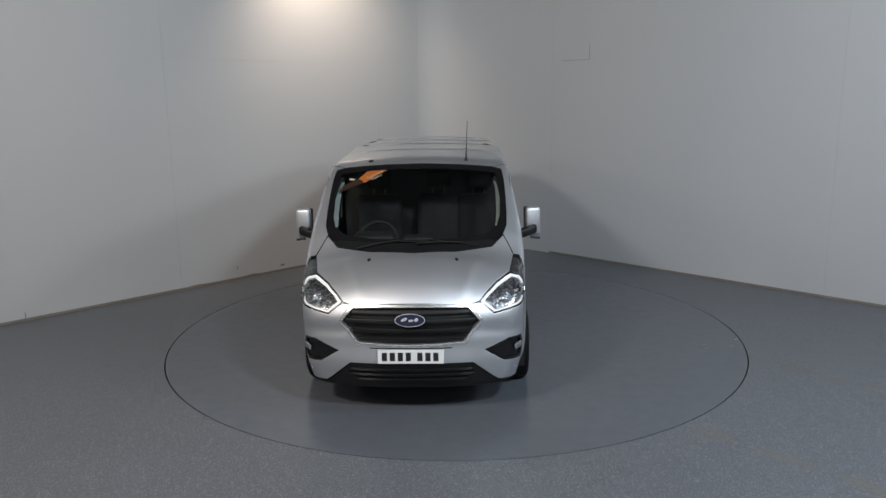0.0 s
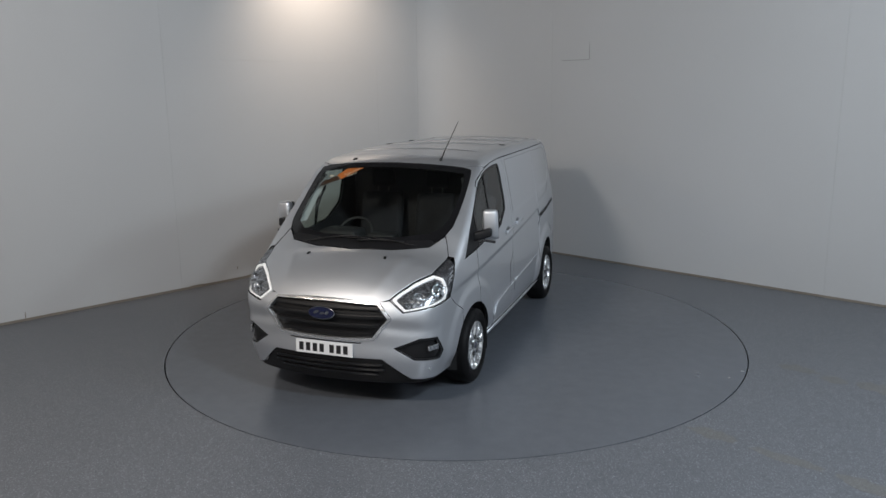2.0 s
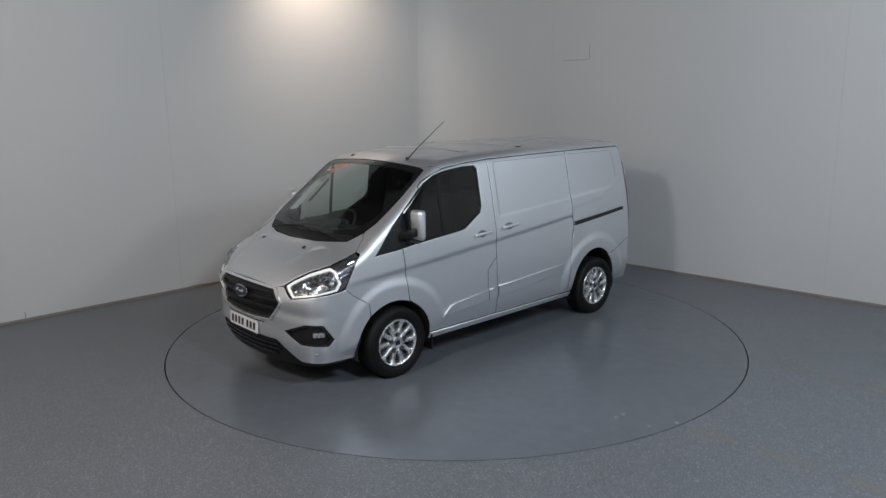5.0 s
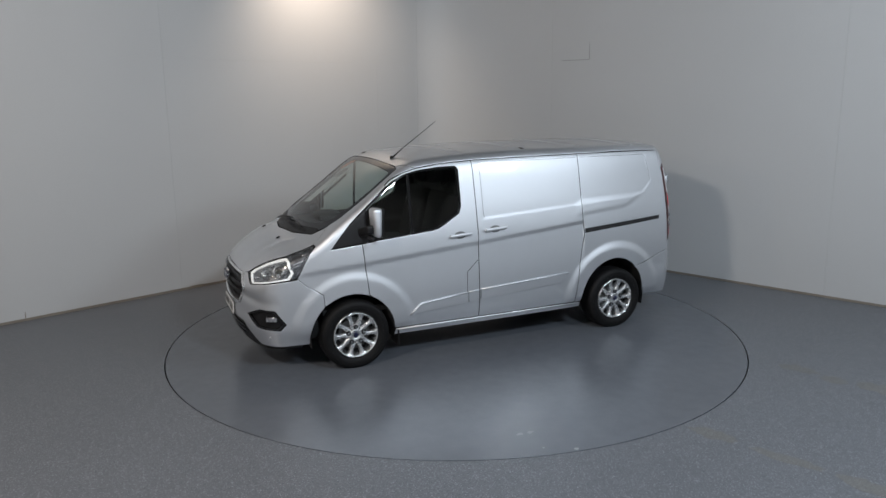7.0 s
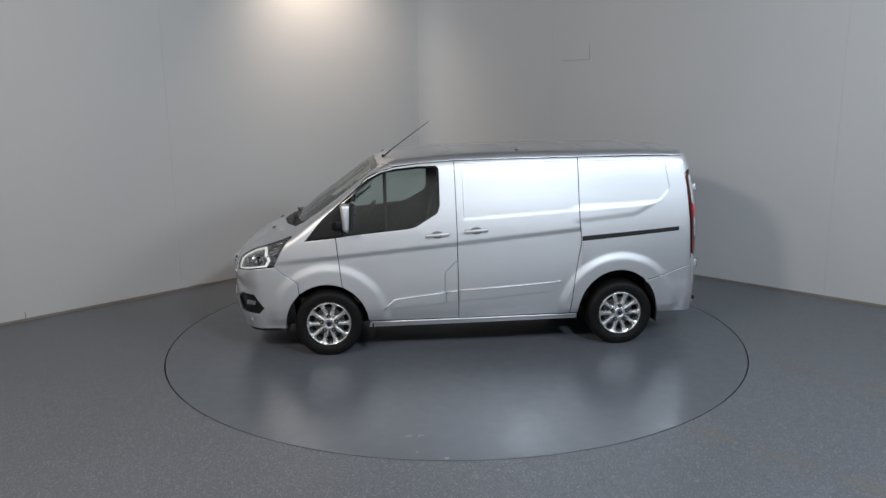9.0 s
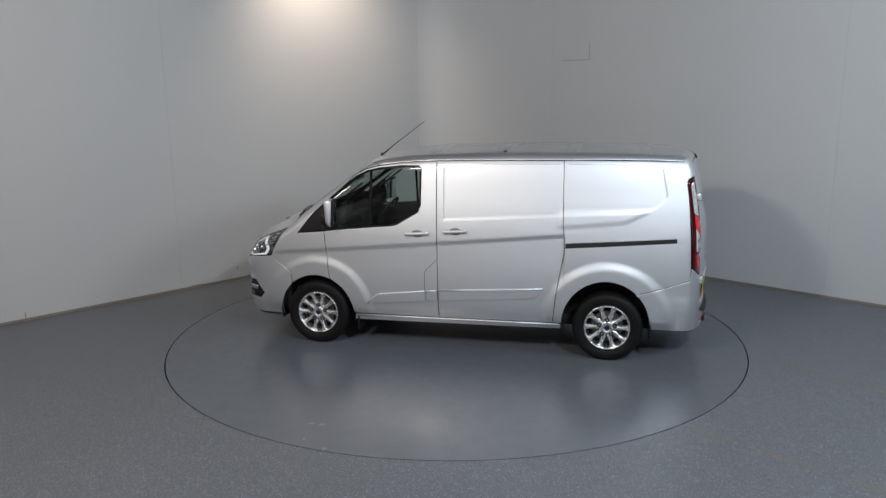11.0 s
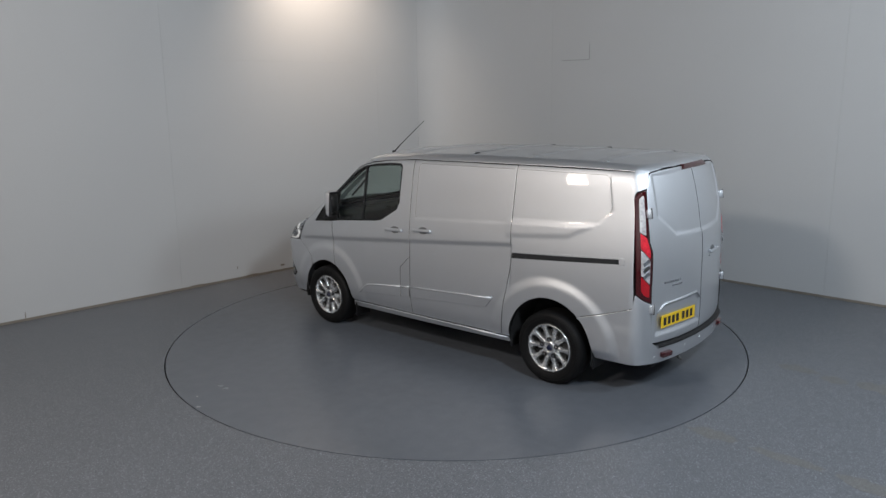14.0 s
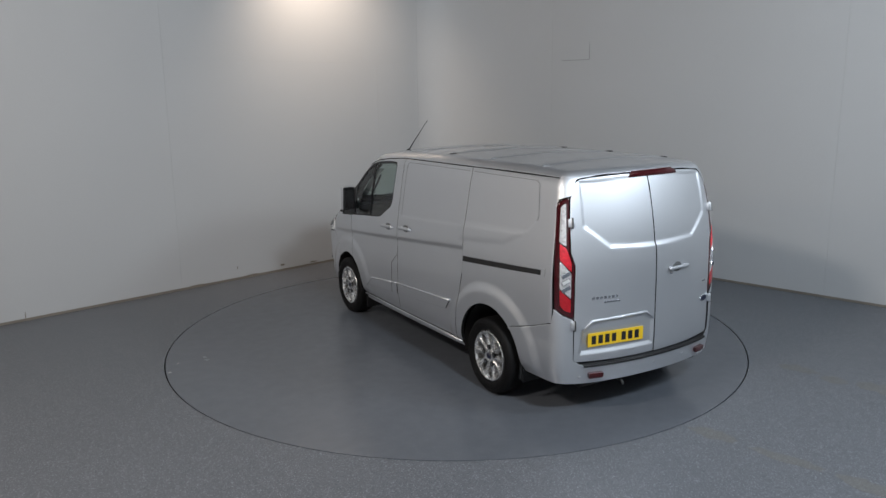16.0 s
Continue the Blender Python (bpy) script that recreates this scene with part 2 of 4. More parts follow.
def join(*bms):
    out = bmesh.new()
    for b in bms:
        me = bpy.data.meshes.new("piece")
        b.to_mesh(me)
        b.free()
        out.from_mesh(me)
        bpy.data.meshes.remove(me)
    return out


def tube(points, radii, seg=10, close=True):
    """A round bar through points with a radius at each."""
    bm = bmesh.new()
    rings = []
    pts = [Vector(p) for p in points]
    for i, p in enumerate(pts):
        d = (pts[min(i + 1, len(pts) - 1)] - pts[max(i - 1, 0)]).normalized()
        q = d.to_track_quat("Z", "Y")
        rings.append([bm.verts.new(p + q @ Vector((math.cos(2 * math.pi * k / seg), math.sin(2 * math.pi * k / seg), 0)) * radii[i]) for k in range(seg)])
    for r, s in zip(rings, rings[1:]):
        for k in range(seg):
            bm.faces.new((r[k], r[(k + 1) % seg], s[(k + 1) % seg], s[k]))
    if close:
        bm.faces.new(rings[0][::-1])
        bm.faces.new(rings[-1])
    return bm


def lathe(profile, seg=48, turn=None):
    """Turns (radius, height) pairs about z; a closed ring if the profile ends where it began."""
    bm = bmesh.new()
    rings = [[bm.verts.new((r * math.cos(2 * math.pi * k / seg), r * math.sin(2 * math.pi * k / seg), h)) for k in range(seg)] if r > 1e-6 else [bm.verts.new((0, 0, h))] for r, h in profile]
    for r, s in zip(rings, rings[1:]):
        for k in range(seg):
            a, b, c, d = r[k % len(r)], r[(k + 1) % len(r)], s[(k + 1) % len(s)], s[k % len(s)]
            f = list(dict.fromkeys((a, b, c, d)))
            if len(f) > 2:
                bm.faces.new(f)
    bmesh.ops.recalc_face_normals(bm, faces=bm.faces)
    if turn is not None:
        bm.transform(turn)
    return bm


def prism(pts, depth, turn=None, bevel=0.0):
    """A flat outline in x, y made depth thick in z."""
    bm = bmesh.new()
    lo = [bm.verts.new((x, y, 0)) for x, y in pts]
    hi = [bm.verts.new((x, y, depth)) for x, y in pts]
    bm.faces.new(lo[::-1])
    bm.faces.new(hi)
    for i in range(len(pts)):
        j = (i + 1) % len(pts)
        bm.faces.new((lo[i], lo[j], hi[j], hi[i]))
    bmesh.ops.recalc_face_normals(bm, faces=bm.faces)
    if bevel:
        bmesh.ops.bevel(bm, geom=[e for e in bm.edges if abs(e.verts[0].co.z - e.verts[1].co.z) < 1e-6 and e.verts[0].co.z > depth / 2], offset=bevel, segments=2, affect="EDGES")
    if turn is not None:
        bm.transform(turn)
    return bm


def rounded(pts, r, n=4):
    """An outline with its corners cut by arcs of about radius r."""
    out = []
    p = [np.array(q, float) for q in pts]
    for i, q in enumerate(p):
        a, b = p[i - 1] - q, p[(i + 1) % len(p)] - q
        la, lb = np.hypot(*a), np.hypot(*b)
        d = min(r, la * .45, lb * .45)
        s, e = q + a / la * d, q + b / lb * d
        for k in range(n + 1):
            t = k / n
            out.append(tuple((1 - t) ** 2 * s + 2 * t * (1 - t) * q + t * t * e))
    return out


def arc(cy, cz, ry, rz, a, b, n=22):
    """Points of a wheel arch from angle a to b in degrees; 0 is to the back, 90 up."""
    return [(cy + ry * math.cos(radians(a + (b - a) * k / n)), cz + rz * math.sin(radians(a + (b - a) * k / n))) for k in range(n + 1)]


# ---- ways to lay an outline on the van's surface: (u, v) to a start and a direction ----
def from_side(u, v):
    return np.stack([0 * u, u, v], 1), np.stack([1 + 0 * u, 0 * u, 0 * u], 1)


def from_rear(u, v):
    return np.stack([u, 1.2 + 0 * u, v], 1), np.stack([0 * u, 1 + 0 * u, 0 * u], 1)


def from_bonnet(u, v):
    # v runs up the slope; the direction stands square to it
    return np.stack([u, .8 * v - 1.08, .6 * v + 1.44], 1), np.stack([0 * u, -.6 + 0 * u, .8 + 0 * u], 1)


def bonnet_uv(x, y, z):
    return x, .8 * y + .6 * z


def from_roof(u, v):
    return np.stack([0 * u, v, 1.5 + 0 * u], 1), np.stack([np.sin(u), 0 * u, np.cos(u)], 1)


def from_nose(u, v):
    return np.stack([0 * u, -1.5 + 0 * u, v], 1), np.stack([np.sin(u), -np.cos(u), 0 * u], 1)


def from_tail(u, v):
    return np.stack([0 * u, 1.5 + 0 * u, v], 1), np.stack([np.sin(u), np.cos(u), 0 * u], 1)


PILLAR_D = np.array([.64, -.44, .63]) / np.linalg.norm([.64, -.44, .63])
PILLAR_U = np.array([0, .8, .6]) - PILLAR_D * (PILLAR_D @ np.array([0, .8, .6]))
PILLAR_U /= np.linalg.norm(PILLAR_U)
PILLAR_V = np.cross(PILLAR_D, PILLAR_U)


def from_pillar(u, v):
    return u[:, None] * PILLAR_U + v[:, None] * PILLAR_V + PILLAR_D * 1.95, np.tile(PILLAR_D, (len(u), 1))


def across(way, points, to):
    """Outline points laid on the surface one way, given again for another way."""
    p, _ = surface(way, np.array(points, float))
    x, y, z = p.T
    if to is from_nose:
        return list(zip(np.arctan2(x, -1.5 - y), z))
    if to is from_tail:
        return list(zip(np.arctan2(x, y - 1.5), z))
    if to is from_roof:
        return list(zip(np.arctan2(x, z - 1.5), y))
    return list(zip(p @ PILLAR_U, p @ PILLAR_V))


def nose_uv(*rows):
    return [(radians(a), z) for a, z in rows]


def surface(way, uv):
    """Where rays from inside meet the body, and the outward normals there."""
    o, d = way(uv[:, 0], uv[:, 1])
    lo, hi = np.zeros(len(uv)), np.full(len(uv), 1.6)
    for _ in range(24):
        mid = (lo + hi) / 2
        p = o + mid[:, None] * d
        out = body(p[:, 0], p[:, 1], p[:, 2]) > 0
        hi, lo = np.where(out, mid, hi), np.where(out, lo, mid)
    p = o + lo[:, None] * d
    e = .006
    nrm = np.stack([body(*(p + np.eye(3)[i] * e).T) - body(*(p - np.eye(3)[i] * e).T) for i in range(3)], 1)
    nrm /= np.linalg.norm(nrm, axis=1, keepdims=True) + 1e-12
    return p, nrm


def resample(pts, step):
    out = []
    for a, b in zip(pts, list(pts[1:]) + [pts[0]]):
        n = max(1, int(math.hypot(b[0] - a[0], b[1] - a[1]) / step))
        out += [(a[0] + (b[0] - a[0]) * k / n, a[1] + (b[1] - a[1]) * k / n) for k in range(n)]
    return out


def sheet(name, way, outline, mat, parent, holes=(), step=.02, scale=1.0, lift=0.0, thick=.014, lip=.004, mirror=False, label=""):
    """A panel that follows the van's surface inside an outline, with rounded rim and turned-in edge.
    scale: metres for one unit of u, where u is an angle."""
    loops = [resample([(u * scale, v) for u, v in loop], step * .7) for loop in (outline, *holes)]
    def within(u, v):
        d = inside(loops[0], u, v)
        for h in loops[1:]:
            d = np.maximum(d, -inside(h, u, v))
        return d
    co, edges = [], []
    for loop in loops:
        edges += [(len(co) + i, len(co) + (i + 1) % len(loop)) for i in range(len(loop))]
        co += loop
    box = np.array(loops[0])
    gu, gv = np.meshgrid(np.arange(box[:, 0].min(), box[:, 0].max(), step), np.arange(box[:, 1].min(), box[:, 1].max(), step))
    gu = gu + (np.arange(gu.shape[0]) % 2)[:, None] * step * .5
    gu, gv = gu.ravel(), gv.ravel()
    keep = within(gu, gv) < -max(step * .45, lip * 1.6)
    extra = list(zip(gu[keep], gv[keep]))
    ring = []
    for loop in loops:
        p = np.array(loop)
        t = np.roll(p, -1, 0) - np.roll(p, 1, 0)
        nrm = np.stack([t[:, 1], -t[:, 0]], 1) / (np.linalg.norm(t, axis=1, keepdims=True) + 1e-12)
        for s in (1, -1):
            q = p + s * nrm * lip * 1.2
            ok = within(q[:, 0], q[:, 1]) < -lip * .9
            ring += [tuple(x) for x in q[ok]]
    flat = [Vector(c) for c in co + ring + extra]
    vs, _, faces, *_ = delaunay_2d_cdt(flat, edges, [], 0, 1e-6)
    v2 = np.array([tuple(v) for v in vs])
    tri = np.array([f for f in faces if len(f) == 3])
    mid = v2[tri].mean(1)
    tri = tri[within(mid[:, 0], mid[:, 1]) < 0]
    p, nrm = surface(way, v2 / np.array([scale, 1.0]))
    rim = np.abs(within(v2[:, 0], v2[:, 1])) < 1e-5
    raised = lift(v2[:, 0] / scale) if callable(lift) else lift
    p = p + nrm * (raised - np.where(rim, lip * .6, 0))[:, None]
    a, b, c = (p[tri[:, i]] for i in range(3))
    flip = (np.cross(b - a, c - a) * nrm[tri[:, 0]]).sum(1) < 0
    tri[flip] = tri[flip][:, ::-1]
    count = {}
    for t in tri:
        for i in range(3):
            e = (t[i], t[(i + 1) % 3])
            count[e] = 1
    border = [e for e in count if (e[1], e[0]) not in count]
    used = sorted({i for e in border for i in e})
    where = {i: len(p) + k for k, i in enumerate(used)}
    low = {i: len(p) + len(used) + k for k, i in enumerate(used)}
    verts = np.concatenate([p, p[used], p[used] - nrm[used] * thick])
    away = np.zeros_like(p)
    for a, b in border:
        e = np.cross(p[b] - p[a], nrm[a])
        away[a] += e / (np.linalg.norm(e) + 1e-12)
        away[b] += e / (np.linalg.norm(e) + 1e-12)
    away /= np.linalg.norm(away, axis=1, keepdims=True) + 1e-9
    soft = nrm + away * .45
    soft /= np.linalg.norm(soft, axis=1, keepdims=True) + 1e-12
    normals = np.concatenate([soft, away[used] + nrm[used] * .2, away[used]])
    normals /= np.linalg.norm(normals, axis=1, keepdims=True) + 1e-12
    quads = [(where[b], where[a], low[a], low[b]) for a, b in border]
    faces = [tuple(t) for t in tri] + quads
    if mirror:
        verts[:, 0] *= -1
        normals[:, 0] *= -1
        faces = [f[::-1] for f in faces]
    keep = np.zeros(len(verts), bool)
    for f in faces:
        keep[list(f)] = True
    index = np.cumsum(keep) - 1
    faces = [tuple(int(index[i]) for i in f) for f in faces]
    verts, normals = verts[keep], normals[keep]
    ob = part(name, ([tuple(v) for v in verts], faces), mat, parent, label, True)
    # Turned-in edges of silver panels are blackened, painting shade into the gaps.
    if mat is PAINT:
        ob.data.materials.append(SHELL)
        ob.data.polygons.foreach_set("material_index", [0] * len(tri) + [1] * len(quads))
    ob.data.normals_split_custom_set_from_vertices([tuple(n) for n in normals])
    return ob


def on_surface(way, u, v, lift=0.0, mirror=False):
    """A pose that sits on the van's surface: z outward, y up along the body."""
    p, n = surface(way, np.array([[u, v]], float))
    p, n = Vector(p[0]), Vector(n[0])
    if mirror:
        p.x, n.x = -p.x, -n.x
    up = Vector((0, 0, 1)) - n * n.z
    if up.length < .2:
        up = Vector((0, 1, 0)) - n * n.y
    up.normalize()
    m = Matrix((up.cross(n), up, n)).transposed().to_4x4()
    m.translation = p + n * lift
    return m

# ---- the room ----
LEFT = pose(-5.22, .30, 0, 0, 0, 44.6)
RIGHT = pose(1.33, 4.23, 0, 0, 0, -43.0)


def wall_with_panels(name, m, lo, hi, boards, label):
    """A wall on its own x axis, in boards that meet at fine joints."""
    core = part(name, block((lo, .012, 0), (hi, .20, CEILING)), WALL)
    core.matrix_world = m
    tagged(core, label, "wall", kind="structure")
    for a, b, z0, z1 in boards:
        part("panel", block((a + .0006, 0, z0 + (.0006 if z0 else 0)), (b - .0006, .012, z1 - .0006), .0005, seg=1), WALL, core)
    part("skirting", block((lo, -.004, 0), (hi, -.0003, .030)), SKIRT, core, "thin grimy line along the foot of the wall")
    return core


# distances along each wall from its own origin; the corner is cut by a narrow third wall
wall_with_panels("wall_left", LEFT, -7.5, 6.52, ((-7.5, -1.55, 0, CEILING), (-1.55, 2.19, 0, CEILING), (2.19, 5.66, 0, 3.03), (5.66, 6.52, 0, 3.03), (2.19, 6.52, 3.03, CEILING)), "pale grey painted wall of large flush boards, scuffed at its foot")
wall_with_panels("wall_right", RIGHT, .30, 12.5, ((.30, 4.47, 0, CEILING), (4.47, 12.5, 0, CEILING)), "pale grey painted wall of large flush boards")
right = next(o for o in scene.objects if o.name == "wall_right")
for x0, x1, z0, z1 in ((.47, .97, 3.018, 3.023), (.967, .972, 3.02, 3.26)):
    part("patch_edge", block((x0, -.0015, z0), (x1, -.0002, z1)), GROOVE, right, "fine raised edge of a patch in the wall")
A, Q, B = LEFT @ Vector((6.52, 0, 0)), Vector((.07, 5.40, 0)), RIGHT @ Vector((.30, 0, 0))
bend = bmesh.new()
rows = []
for k in range(25):
    t = k / 24
    p = (1 - t) ** 2 * A + 2 * t * (1 - t) * Q + t * t * B
    rows.append([bend.verts.new((p.x, p.y, z)) for z in (0, CEILING)] + [bend.verts.new((p.x * 1.0, p.y + .2, z)) for z in (CEILING, 0)])
for a, b in zip(rows, rows[1:]):
    for i in range(4):
        bend.faces.new((a[i], b[i], b[(i + 1) % 4], a[(i + 1) % 4]))
for f in bend.faces:
    f.smooth = abs(f.normal.z) < .5
bmesh.ops.recalc_face_normals(bend, faces=bend.faces)
for e in bend.edges:
    e.smooth = not (abs(e.verts[0].co.z - e.verts[1].co.z) < .01)
chamfer = part("wall_corner", bend, WALL)
tagged(chamfer, "pale grey wall that bends round the corner", "wall", kind="structure")
# Unseen walls; the white one is added to bounce light onto the van.
back = part("bounce_wall", block((-13, -11.2, 0), (13, -11.0, CEILING)), BACKWALL)
tagged(back, "unseen white wall added to bounce light onto the van", "wall", kind="structure")
for name, x in (("wall_west", -12.0), ("wall_east", 12.0)):
    tagged(part(name, block((x - .1, -11, 0), (x + .1, 9, CEILING)), WALL), "plain pale grey side wall of the hall", "wall", kind="structure")
tagged(part("ceiling", block((-13, -12, CEILING), (13, 9, CEILING + .2)), CEIL), "plain dark grey ceiling of the hall", "ceiling", kind="structure")

rnd = random.Random(3)
for s0, z0, w, h in ((3.02, .17, .012, .05), (3.25, .03, .16, .02), (3.75, .09, .07, .03), (4.3, .05, .12, .02), (.27, .06, .010, .10), (2.4, .03, .2, .018)):
    pts = [(w * (.5 + .5 * rnd.uniform(.5, 1)) * math.cos(a) / 1.6, h * (.5 + .5 * rnd.uniform(.4, 1)) * math.sin(a) / 1.6) for a in np.linspace(0, 2 * math.pi, 14, False)]
    mark = part("scuff_mark", prism(pts, .0006, pose(s0, -.0001, z0, 90, 0, 0)), SKIRT, next(o for o in scene.objects if o.name == "wall_left"), "grey scuff on the wall")

RADIUS = 2.991
floor = tagged(part("floor", lathe([(RADIUS + .012, -.12), (RADIUS + .012, 0), (RADIUS + .013, 0), (16.0, 0)], 160), FLOOR), "blue-grey flecked vinyl safety floor with worn markings", "floor", kind="structure")
tagged(part("turntable_pit", lathe([(0, -.13), (RADIUS + .3, -.13)], 64), PIT), "dark pit under the turntable", "pit", kind="structure")
rnd = random.Random(11)
for a, b, w in (((3.02, -1.16), (5.2, -3.25), .20), ((1.78, -2.50), (3.4, -4.05), .20)):
    d = Vector((b[0] - a[0], b[1] - a[1], 0))
    line = Matrix.Translation((*a, 0)) @ pose(0, 0, 0, 0, 0, math.degrees(math.atan2(d.y, d.x)))
    at = 0.0
    while at < d.length:
        half, wide = rnd.uniform(.10, .28), w * rnd.uniform(.3, .62)
        rim = [(half * math.cos(k) * rnd.uniform(.75, 1.15), wide * math.sin(k) * rnd.uniform(.65, 1.15)) for k in np.linspace(0, 2 * math.pi, 26, False)]
        patch = part("floor_marking", prism(rim, .0006, line @ pose(at + half, rnd.uniform(-.05, .05), 0)), SCUFF, floor)
        tagged(patch, "worn patch of a faded floor line")
        at += half * 2 + rnd.uniform(.01, .10)

turntable = new("turntable")
tagged(turntable, "round flush floor turntable, painted blue-grey, turning slowly", "turntable")
part("deck", lathe([(0, 0), (1.0, 0), (2.0, 0), (RADIUS - .001, 0), (RADIUS, 0), (RADIUS, -.06)], 160), TABLE, turntable)
part("rim", lathe([(RADIUS - .001, -.012), (RADIUS + .0015, -.013), (RADIUS + .0015, -.06), (RADIUS - .001, -.06)], 160), PIT, turntable, "dark steel edge of the turntable")

# ---- the van: panels ----
van = new("van")
tagged(van, "silver metallic panel van with alloy wheels, parked on the turntable", "van")
BOTH = (False, True)
FRONT_ARCH = (-1.485, .32, .408, .405)
REAR_ARCH = (1.456, .33, .418, .452)
PANE = [(-1.668, 1.163), (-1.47, 1.386), (-1.263, 1.560), (-1.05, 1.738), (-.92, 1.800), (-.773, 1.832), (-.553, 1.852), (-.385, 1.853), (-.36, 1.825), (-.358, 1.471), (-.384, 1.401), (-.598, 1.278), (-.66, 1.262), (-1.23, 1.210), (-1.372, 1.192)]
GRILLE = nose_uv((-32.2, .806), (-27.8, .927), (-14, .938), (0, .942), (14, .938), (27.8, .927), (32.2, .806), (24.9, .626), (12, .611), (0, .607), (-12, .611), (-24.9, .626))
FOG = nose_uv((32.6, .561), (43.5, .636), (51.5, .628), (56.2, .490), (53.4, .430), (41.0, .455))
INTAKE = nose_uv((-40, .268), (-37.0, .318), (-27.5, .462), (0, .468), (27.5, .462), (37.0, .318), (40, .268))
TAILLAMP = [(radians(a), z) for a, z in ((45.9, 1.757), (49.5, 1.735), (51.3, 1.69), (50.6, 1.3), (50.0, .925), (46.5, .868), (42.75, .835), (42.65, 1.258), (44.7, 1.343), (45.2, 1.55))]


def clip_uv(points):
    return [bonnet_uv(*p) for p in points]


def halves(points):
    """A whole outline from its right half, from the front's middle round to the back's middle."""
    return points + [(-u, v) for u, v in points[::-1] if abs(u) > 1e-6]


BONNET = halves(clip_uv([(0, -2.432, .952), (.25, -2.425, .948), (.455, -2.402, .936), (.535, -2.362, .952), (.675, -2.190, 1.067), (.79, -2.05, 1.112), (.838, -1.815, 1.205), (.812, -1.745, 1.245), (.785, -1.690, 1.290), (.760, -1.652, 1.330), (.66, -1.787, 1.272), (.36, -1.905, 1.255), (0, -1.957, 1.250)]))
GLASS = halves(clip_uv([(0, -1.897, 1.274), (.36, -1.850, 1.279), (.66, -1.745, 1.286), (.755, -1.64, 1.340), (.792, -1.54, 1.400), (.800, -1.40, 1.500), (.800, -1.247, 1.612), (.790, -1.05, 1.765), (.770, -.955, 1.837), (.70, -.945, 1.860), (.4, -.975, 1.890), (0, -.993, 1.906)]))
CLEARPANE = halves(clip_uv([(0, -1.80, 1.345), (.36, -1.76, 1.348), (.62, -1.66, 1.352), (.71, -1.56, 1.392), (.742, -1.45, 1.465), (.752, -1.247, 1.612), (.745, -1.06, 1.745), (.72, -1.00, 1.80), (.4, -1.03, 1.850), (0, -1.045, 1.868)]))

BONNET_SIDE = clip_uv([(.838, -1.815, 1.205), (.79, -2.05, 1.112), (.73, -2.125, 1.092), (.675, -2.190, 1.067), (.60, -2.285, 1.005), (.540, -2.357, .956)])
HEADLAMP = nose_uv((32.6, .938), (37.2, .858), (45.8, .882), (53, .895), (61.4, .91), (66.3, 1.06), (69.8, 1.17)) + [(u, v + .004) for u, v in across(from_bonnet, BONNET_SIDE, from_nose)]
PILLAR_EDGE = clip_uv([(.704, -.940, 1.862), (.774, -.951, 1.840), (.794, -1.05, 1.768), (.804, -1.247, 1.614), (.804, -1.40, 1.502), (.797, -1.54, 1.400), (.762, -1.640, 1.340), (.768, -1.650, 1.332), (.791, -1.687, 1.293), (.818, -1.742, 1.247), (.845, -1.810, 1.206)])
back_edge = across(from_rear, [(0, 1.925), (.30, 1.920), (.55, 1.908), (.66, 1.893)], from_roof)
CORNER = back_edge[-1]
ROOF_SIDE = across(from_side, [(2.125, 1.904), (1.04, 1.915), (.4, 1.912), (-.207, 1.906), (-.55, 1.886), (-.80, 1.858)], from_roof)
BUMPER_SEAM = [(-1.985, .908), (-1.905, .833), (-1.765, .742), (-1.756, .632)]

